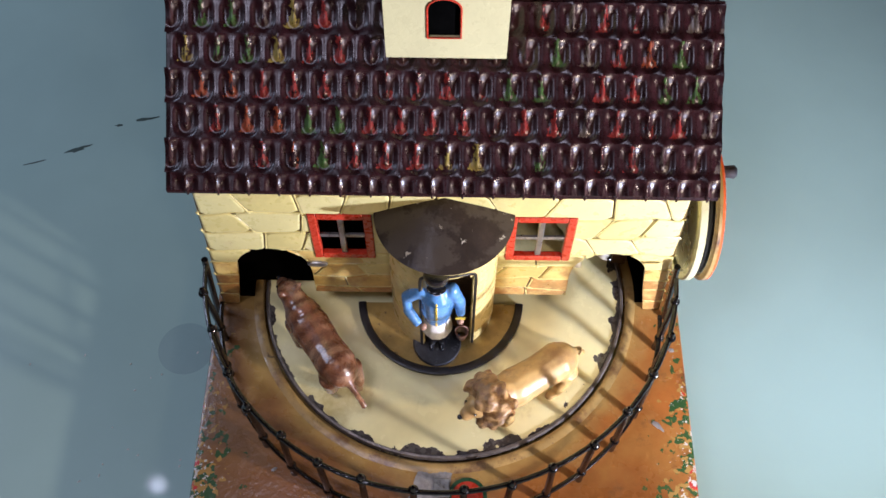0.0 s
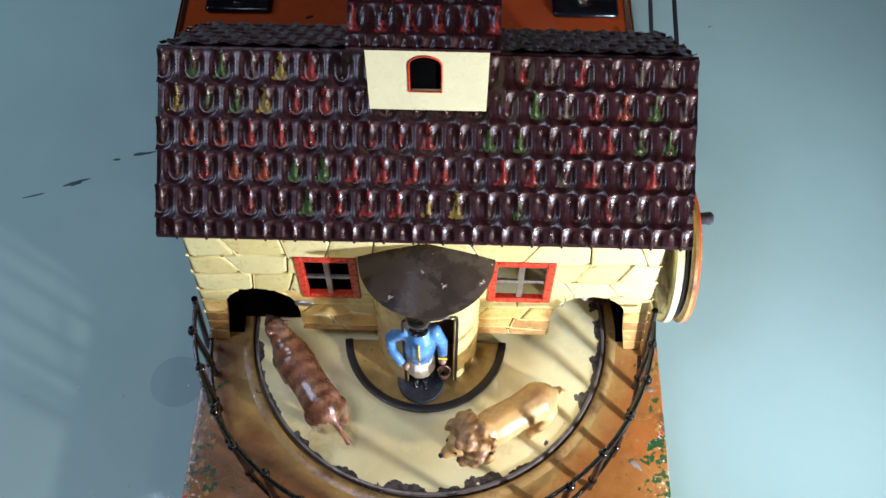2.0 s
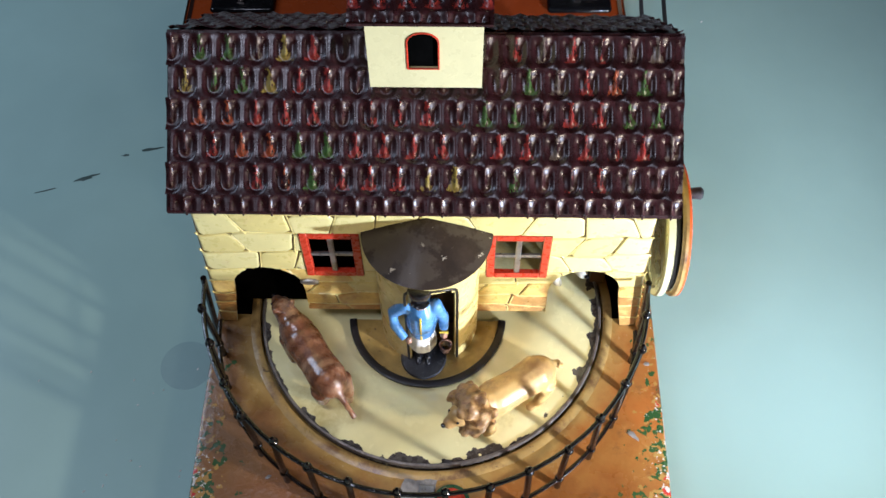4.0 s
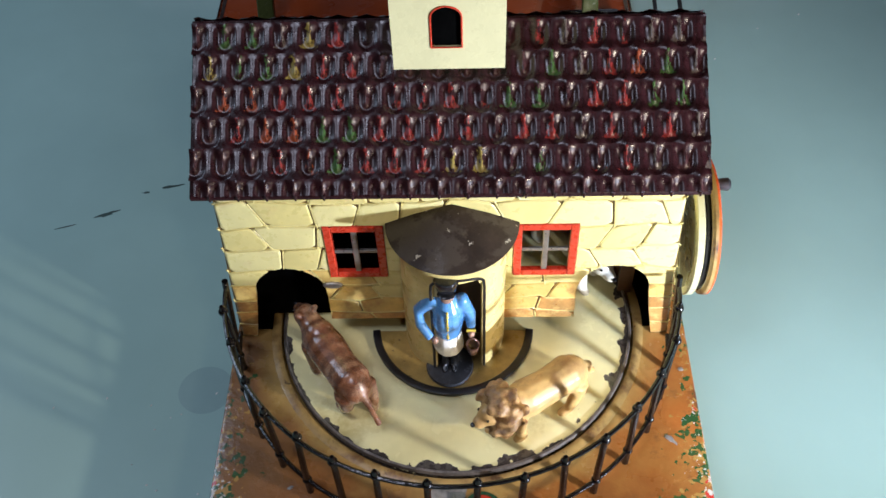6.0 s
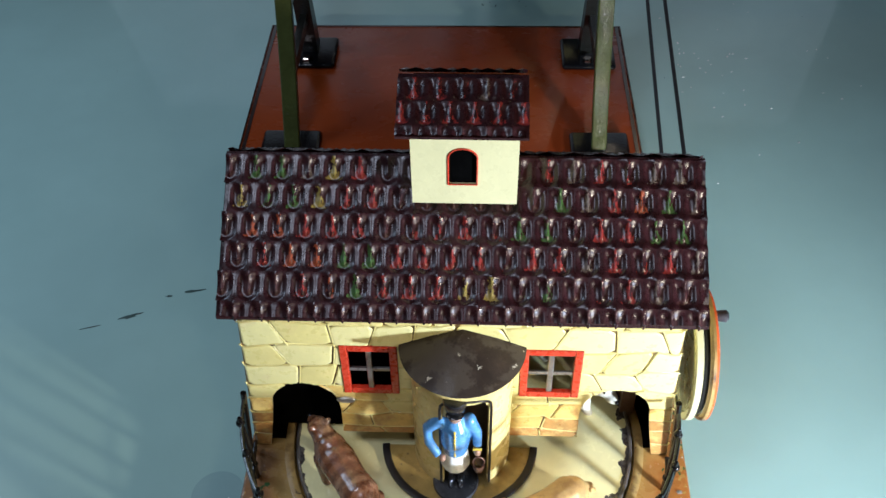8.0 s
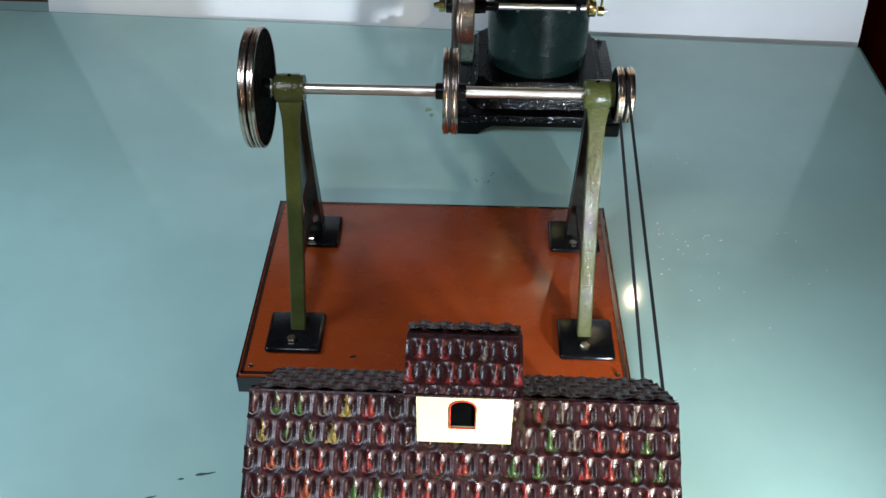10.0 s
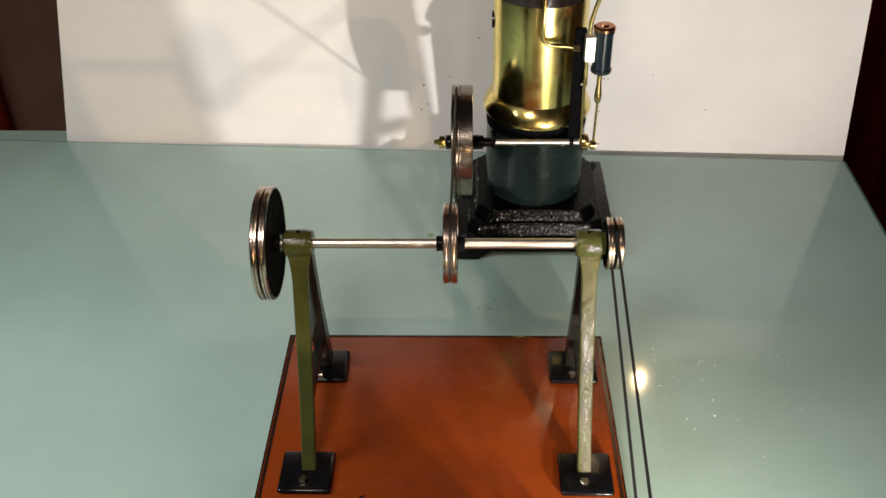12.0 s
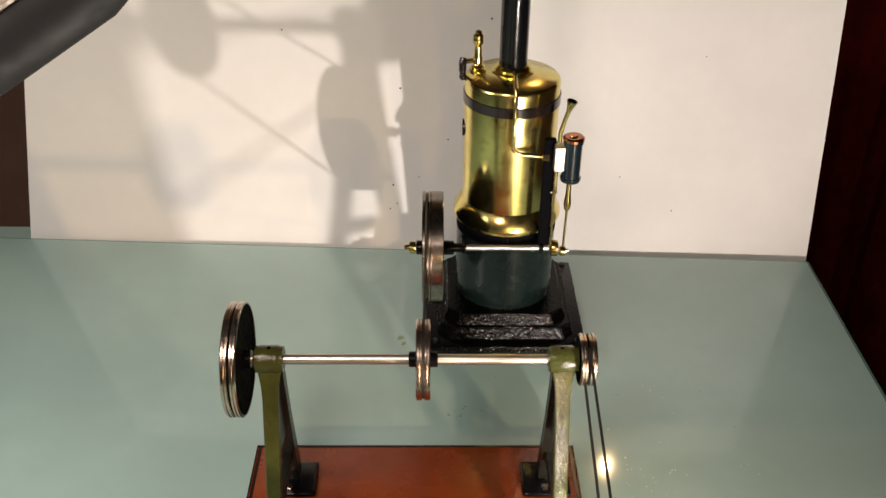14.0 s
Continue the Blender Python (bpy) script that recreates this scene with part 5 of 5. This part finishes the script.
pulley(shaft, "small_pulley", 0.0957, SY, SZ, 0.0146, 0.0088, 0.0050, 0.0100, 0.0013, M_STEEL_WARM, "small polished steel grooved pulley")


def cord(name, a, ra, b, rb, x0, x1, r, label):
    """An endless cord round two wheels (centres in y, z) whose grooves lie at x0 and x1."""
    pa, pb = Vector(a), Vector(b)
    d = (pb - pa)
    ang, dist = math.atan2(d.y, d.x), d.length
    off = math.acos((ra - rb) / dist)
    pts = []
    for i in range(25):
        t = ang + off + (2 * math.pi - 2 * off) * i / 24
        pts.append((x0, pa.x + ra * math.cos(t), pa.y + ra * math.sin(t)))
    for i in range(25):
        t = ang - off + 2 * off * i / 24
        pts.append((x1, pb.x + rb * math.cos(t), pb.y + rb * math.sin(t)))
    pts.append(pts[0])
    return tagged(part(name, tube(bmesh.new(), pts, r, 8, False), M_CORD, None, label), category="belt")


SY_W, SX_W = 0.2340 + 0.0185, -0.0165
cord("drive_cord", (WY, WZ), WR - 0.0026, (SY_W + 0.0010, SZ), 0.0126, 0.0823, SX_W + 0.0957, 0.0008, "thin black cord running round the pulley and drive wheel")

# ---- steam engine ----
EX, EY = 0.0478, 0.4700
engine = thing("steam_engine", (EX, EY, 0.0), "upright toy steam engine with brass boiler on black cast base", "engine", turn=0.5)


def octagon(hw, hd, cut):
    return [(-hw + cut, -hd), (hw - cut, -hd), (hw, -hd + cut), (hw, hd - cut), (hw - cut, hd), (-hw + cut, hd), (-hw, hd - cut), (-hw, -hd + cut)]


cast = part("cast_base", box(bmesh.new(), (-0.0605, -0.0605, 0.0119), (0.0605, 0.0560, 0.0175), 0.0012, 2), M_CAST, engine, "glossy black rough-cast iron base")
for sx in (-1, 1):
    for sy in (-1, 1):
        x0, x1 = sorted((sx * 0.0600, sx * 0.0420))
        y0, y1 = sorted((sy * 0.0600, sy * 0.0440))
        part("base_foot", box(bmesh.new(), (x0, y0, 0.0), (x1, y1, 0.0118), 0.0012, 1), M_CAST, cast)
for sgn in (-1, 1):
    arch = [(-0.0430, 0.0118), (-0.0430, 0.0020), (-0.0385, 0.0045), (-0.0330, 0.0075), (0.0330, 0.0075), (0.0385, 0.0045), (0.0430, 0.0020), (0.0430, 0.0118)]
    y0, y1 = sorted((sgn * 0.0590, sgn * 0.0540))
    part("base_skirt", prism(bmesh.new(), arch, "xz", y0, y1), M_CAST, cast, smooth=0)
    part("base_skirt", prism(bmesh.new(), arch, "yz", y0, y1), M_CAST, cast, smooth=0)


def tier(name, hw, hd, cut, z0, z1, shrink):
    bm = bmesh.new()
    a = [bm.verts.new((x, y, z0)) for x, y in octagon(hw, hd, cut)]
    b = [bm.verts.new((x * shrink, y * shrink, z1)) for x, y in octagon(hw, hd, cut)]
    bm.faces.new(a[::-1]), bm.faces.new(b)
    for i in range(8):
        bm.faces.new((a[i], a[(i + 1) % 8], b[(i + 1) % 8], b[i]))
    bmesh.ops.recalc_face_normals(bm, faces=bm.faces)
    bmesh.ops.bevel(bm, geom=bm.edges[:], offset=0.0008, segments=2, affect="EDGES")
    return part(name, bm, M_CAST, cast, smooth=30)


tier("base_step", 0.0520, 0.0520, 0.0080, 0.0174, 0.0266, 0.94)
tier("base_step", 0.0465, 0.0465, 0.0110, 0.0266, 0.0350, 0.93)
grain_rng = random.Random(77)
grain_points, grain_faces = [], []
OCTA = ((0, 2, 4), (2, 1, 4), (1, 3, 4), (3, 0, 4), (2, 0, 5), (1, 2, 5), (3, 1, 5), (0, 3, 5))
for hw, z0, z1, shrink, count in ((0.0520, 0.0176, 0.0264, 0.94, 1100), (0.0465, 0.0268, 0.0348, 0.93, 1000), (0.0605, 0.0122, 0.0172, 1.0, 800)):
    for _ in range(count):
        k = grain_rng.random()
        span = hw * (1 - (1 - shrink) * k)
        u, face = grain_rng.uniform(-0.80, 0.80) * span, grain_rng.choice((0, 0, 0, 0, 1, 2))
        x, y = ((u, -span), (-span, u), (span, u))[face]
        r = grain_rng.uniform(0.0003, 0.0007)
        m = pose(x, y, z0 + (z1 - z0) * k, grain_rng.uniform(0, 180), grain_rng.uniform(0, 180), grain_rng.uniform(0, 180))
        first = len(grain_points)
        for axis in range(3):
            for sign in (1, -1):
                corner = Vector((0, 0, 0))
                corner[axis] = sign * r
                grain_points.append(m @ corner)
        grain_faces += [tuple(first + j for j in f) for f in OCTA]
grain_mesh = bpy.data.meshes.new("casting_grain")
grain_mesh.from_pydata(grain_points, [], grain_faces)
grains = bmesh.new()
grains.from_mesh(grain_mesh)
bpy.data.meshes.remove(grain_mesh)
tagged(part("casting_grain", grains, M_GRAIN, cast, "sparkling rough grains of the black casting", 0), kind="stuff")
for sx in (-1, 1):
    for sy in (-1, 1):
        bm = bmesh.new()
        lathe(bm, [(0.0030, 0.0174), (0.0030, 0.0192), (0.0020, 0.0200), (0.0, 0.0200)], (sx * 0.0535, sy * 0.0520 - 0.002, 0), n=6, closed=False)
        part("bolt", bm, M_PLATE, cast, "black bolt head", 20)
part("firebox_drum", lathe(bmesh.new(), [(0.0372, 0.0340), (0.0372, 0.1050), (0.0300, 0.1050)], n=64), M_DRUM, engine, "dark green enamelled firebox drum")
# near-black ring laid over the drum just below the collar
part("drum_band", lathe(bmesh.new(), [(0.0370, 0.0905), (0.0375, 0.0907), (0.0375, 0.1048), (0.0370, 0.1050)], n=64, closed=False), M_WEB, engine, "near-black ring round the top of the drum")
for stud in (-62, -28, 28, 62):
    sx, sy = math.sin(radians(stud)), -math.cos(radians(stud))
    part("drum_stud", tube(bmesh.new(), [(0.0370 * sx, 0.0370 * sy, 0.0865), (0.0386 * sx, 0.0386 * sy, 0.0865)], [0.0012, 0.0009], 10), M_STEEL, engine)
part("drum_seam", box(bmesh.new(), (-0.0015, -0.0378, 0.0372), (-0.0009, -0.0370, 0.0980)), M_DRUM, engine, smooth=0)
boiler = part("boiler", lathe(bmesh.new(), [(0.0336, 0.1060), (0.0336, 0.2070), (0.0331, 0.2090), (0.0318, 0.2102), (0.0120, 0.2120), (0.0, 0.2120)], n=80, closed=False), M_BRASS, engine, "polished brass boiler with tarnish patches", 40)
part("boiler_collar", lathe(bmesh.new(), [(0.0372, 0.1010), (0.0396, 0.1016), (0.0402, 0.1038), (0.0398, 0.1062), (0.0372, 0.1110), (0.0345, 0.1150), (0.0336, 0.1158)], n=80, closed=False), M_BRASS, boiler, "flared brass collar")
part("boiler_band", lathe(bmesh.new(), [(0.0337, 0.1916), (0.0344, 0.1920), (0.0344, 0.1990), (0.0337, 0.1994)], n=80, closed=False), M_BAND, boiler, "dark bronze band")
chimney = part("chimney", tube(bmesh.new(), [(0, 0.004, 0.2110), (0, 0.004, 0.3700)], 0.0098, 32), M_CHIMNEY, engine, "tall black chimney")
part("chimney_flange", lathe(bmesh.new(), [(0.0150, 0.2104), (0.0152, 0.2122), (0.0128, 0.2132), (0.0128, 0.2150), (0.0112, 0.2166), (0.0098, 0.2170)], (0, 0.004, 0), n=40, closed=False), M_BRASS, chimney, "turned brass flange")
valve = part("safety_valve", lathe(bmesh.new(), [(0.0060, 0.2100), (0.0062, 0.2118), (0.0044, 0.2126), (0.0050, 0.2140), (0.0036, 0.2152), (0.0030, 0.2170), (0.0034, 0.2200), (0.0029, 0.2215), (0.0027, 0.2290), (0.0034, 0.2298), (0.0040, 0.2315), (0.0040, 0.2335), (0.0034, 0.2342), (0.0040, 0.2350), (0.0036, 0.2368), (0.0022, 0.2378), (0.0026, 0.2390), (0.0014, 0.2400), (0.0, 0.2402)], (-0.0245, 0.006, 0), n=24, closed=False), M_BRASS_ROD, engine, "turned brass safety valve")
part("whistle_arm", tube(bmesh.new(), [(-0.0245, 0.006, 0.2185), (-0.0350, 0.003, 0.2185)], 0.0018, 12), M_BRASS_ROD, valve)
bm = bmesh.new()
tube(bm, [(-0.0350, 0.003, 0.2215), (-0.0352, 0.002, 0.2185), (-0.0352, 0.0005, 0.2130), (-0.0350, 0.0, 0.2095)], [0.0020, 0.0027, 0.0026, 0.0018], 14)
ball(bm, (-0.0350, -0.0002, 0.2090), (0.0026, 0.0026, 0.0030))
part("whistle_handle", bm, M_BAND, valve, "dark bronze whistle handle")
part("sight_ring", lathe(bmesh.new(), [(0.0042, -0.0345), (0.0060, -0.0345), (0.0062, -0.0335), (0.0062, -0.0320), (0.0042, -0.0320)], (0, 0, 0.1700), "x", 28, False), M_BAND, boiler, "dark ringed gauge on the boiler side")
pipe = [(0.0002, -0.0060, 0.2150), (0.0002, -0.0180, 0.2155), (0.0, -0.0330, 0.2130), (-0.0005, -0.0390, 0.2040), (-0.0008, -0.0400, 0.1800), (-0.0010, -0.0402, 0.1730), (0.0012, -0.0402, 0.1698), (0.0050, -0.0402, 0.1683), (0.0240, -0.0402, 0.1668)]
part("steam_pipe", tube(bmesh.new(), pipe, 0.00155, 12), M_BRASS_ROD, engine, "bent brass steam pipe")
part("pipe_nut", lathe(bmesh.new(), [(0.0027, 0.0195), (0.0027, 0.0240)], (0, -0.0402, 0.1668), "x", 6), M_BRASS_ROD, engine, "hexagonal brass pipe nut", 20)
CY = -0.0420
part("column", box(bmesh.new(), (0.0205, CY + 0.0010, 0.0900), (0.0285, CY + 0.0060, 0.1800), 0.0008, 1), M_WEB, engine, "black cylinder column", 20)
for xb in (-0.0330, 0.0230):
    part("shaft_bearing", box(bmesh.new(), (xb - 0.0016, CY - 0.0030, 0.0905), (xb + 0.0016, -0.0300, 0.0972), 0.0008, 1), M_PLATE, engine, "black crankshaft bearing", 20)
part("valve_block", box(bmesh.new(), (0.0270, CY - 0.0060, 0.1595), (0.0340, CY + 0.0040, 0.1775), 0.0004, 1), M_STEEL, engine, "bright steel valve block", 0)
cyl = part("cylinder", lathe(bmesh.new(), [(0.0068, 0.1505), (0.0072, 0.1512), (0.0072, 0.1532), (0.0064, 0.1535), (0.0064, 0.1790), (0.0070, 0.1792), (0.0070, 0.1815), (0.0, 0.1815)], (0.0395, CY - 0.0010, 0), n=36, closed=False), M_CYL, engine, "blue-black steam cylinder")
part("cylinder_cap", lathe(bmesh.new(), [(0.0074, 0.1813), (0.0074, 0.1832), (0.0060, 0.1842), (0.0030, 0.1842), (0.0026, 0.1852), (0.0, 0.1852)], (0.0395, CY - 0.0010, 0), n=36, closed=False), M_COPPER, cyl, "polished copper cylinder cap")
part("piston_rod", tube(bmesh.new(), [(0.0393, CY - 0.001, 0.1500), (0.0390, CY - 0.001, 0.1280), (0.0384, CY - 0.002, 0.0960), (0.0382, CY - 0.002, 0.0910)], [0.0014, 0.0009, 0.0009, 0.0010], 10), M_BRASS_ROD, cyl, "thin brass piston rod")
part("rod_fork", lathe(bmesh.new(), [(0.0010, 0.1262), (0.0020, 0.1272), (0.0027, 0.1310), (0.0025, 0.1345), (0.0018, 0.1400), (0.0018, 0.1470), (0.0014, 0.1488)], (0.0390, CY - 0.001, 0), n=14), M_BRASS_ROD, cyl, "brass crosshead fork")
part("eccentric_rod", tube(bmesh.new(), [(0.0290, CY - 0.001, 0.1600), (0.0291, CY - 0.001, 0.1540), (0.0292, CY - 0.001, 0.1410), (0.0292, CY - 0.001, 0.1385), (0.0292, CY - 0.002, 0.0935)], [0.0016, 0.0016, 0.0018, 0.0009, 0.0009], 10), M_BRASS_ROD, engine, "thin brass eccentric rod")
part("rod_end", lathe(bmesh.new(), [(0.0012, -0.0022), (0.0034, -0.0020), (0.0036, 0.0), (0.0034, 0.0020), (0.0012, 0.0022)], (0.0382, CY - 0.002, 0.0930), "x", 18, False), M_BRASS_ROD, engine, "small brass connecting rod end")
part("valve_pin", tube(bmesh.new(), [(0.0265, CY - 0.001, 0.1405), (0.0318, CY - 0.001, 0.1405)], 0.0007, 8), M_STEEL, engine, "small steel clevis pin")
part("exhaust_pipe", tube(bmesh.new(), [(0.0300, CY - 0.001, 0.1785), (0.0302, CY - 0.001, 0.1860), (0.0325, CY - 0.001, 0.1960), (0.0345, CY - 0.001, 0.2025), (0.0358, CY - 0.001, 0.2072), (0.0364, CY - 0.001, 0.2096)], [0.0016, 0.0016, 0.0014, 0.0016, 0.0028, 0.0040], 18), M_BRASS_ROD, engine, "flared brass exhaust pipe")
# black disc closing the pipe, for the shade in its mouth
part("pipe_mouth", tube(bmesh.new(), [(0.0363, CY - 0.001, 0.2093), (0.0365, CY - 0.001, 0.20995)], [0.0033, 0.0033], 18), M_INNER_SHADE, engine, "black disc for the shade in the exhaust mouth")
SHZ = 0.0940
part("crankshaft", tube(bmesh.new(), [(-0.0735, CY, SHZ), (0.0330, CY, SHZ)], 0.0022, 16), M_STEEL, engine, "bright steel crankshaft")
part("crank_disc", lathe(bmesh.new(), [(0.0055, 0.0300), (0.0058, 0.0306), (0.0058, 0.0345), (0.0052, 0.0350)], (0, CY, SHZ), "x", 28), M_BRASS_ROD, engine, "brass crank disc")
part("crank_pin", tube(bmesh.new(), [(0.0345, CY - 0.002, SHZ - 0.001), (0.0425, CY - 0.002, SHZ - 0.001)], 0.0014, 12), M_STEEL, engine)
FX, FR = -0.0555, 0.0408
fly = part("flywheel", lathe(bmesh.new(), [(FR - 0.0022, -0.0075), (FR - 0.0004, -0.0075), (FR, -0.0070), (FR, -0.0052), (FR - 0.0016, -0.0040), (FR, -0.0028), (FR, -0.0018), (FR - 0.0005, -0.0014), (FR, -0.0010), (FR, 0.0070), (FR - 0.0004, 0.0075), (FR - 0.0022, 0.0075), (FR - 0.0026, 0.0)], (FX, CY, SHZ), "x", 72, False), M_STEEL_WORN, engine, "large browned steel flywheel with a cord groove")
part("web", lathe(bmesh.new(), [(0.0, -0.0015), (FR - 0.0022, -0.0030), (FR - 0.0022, 0.0030), (0.0, 0.0015)], (FX, CY, SHZ), "x", 56, False), M_WEB, fly, "black painted wheel web")
part("hub", lathe(bmesh.new(), [(0.0, -0.0120), (0.0046, -0.0120), (0.0052, -0.0114), (0.0052, 0.0114), (0.0046, 0.0120), (0.0, 0.0120)], (FX, CY, SHZ), "x", 24, False), M_PLATE, fly, "black hub")
part("shaft_collar", lathe(bmesh.new(), [(0.0022, -0.0440), (0.0050, -0.0440), (0.0050, -0.0405), (0.0033, -0.0400), (0.0030, -0.0330), (0.0022, -0.0325)], (0, CY, SHZ), "x", 20, False), M_PLATE, engine, "black shaft collar")
part("shaft_nut", lathe(bmesh.new(), [(0.0046, -0.0722), (0.0048, -0.0700), (0.0046, -0.0680), (0.0024, -0.0678), (0.0024, -0.0735), (0.0015, -0.0760)], (0, CY, SHZ), "x", 8), M_BRASS, engine, "brass hub nut", 20)

cord("engine_cord", (SY_W, SZ), 0.0210, (EY + CY, SHZ), 0.0390, SX_W + 0.0058, EX - 0.0595, 0.0007, "thin black cord joining engine flywheel and line shaft")

# lamp arm reaching in over the table
arm = thing("bench_lamp", (-0.620, -0.257, 0.0), "grey metal bench lamp with a ribbed arm, standing on the table", "lamp")
part("lamp_base", lathe(bmesh.new(), [(0.060, 0.0), (0.060, 0.010), (0.050, 0.014), (0.012, 0.016)], n=40), M_LAMP_ARM, arm)
part("upright", tube(bmesh.new(), [(0, 0, 0.012), (0, 0, 0.0875)], 0.008, 20), M_LAMP_ARM, arm)
ARM_END = Vector((0.5746, 0.2207, 0.4362))
ARM_FOOT = Vector((0, 0, 0.0875))
part("arm_tube", tube(bmesh.new(), [ARM_FOOT, ARM_FOOT.lerp(ARM_END, 0.992), ARM_END], [0.0062, 0.0062, 0.0048], 28), M_LAMP_ARM, arm, "dark grey metal arm tube")
for lift, side in ((-0.0062, 0.0016), (-0.0040, 0.0052), (-0.0005, 0.0064), (0.0030, 0.0058)):
    off = Vector((-0.25, -0.95, 0)).normalized() * side + Vector((0, 0, lift))
    part("arm_rib", tube(bmesh.new(), [ARM_FOOT + off, ARM_END + off], 0.0007, 8), M_RIM, arm, "thin bright rib")
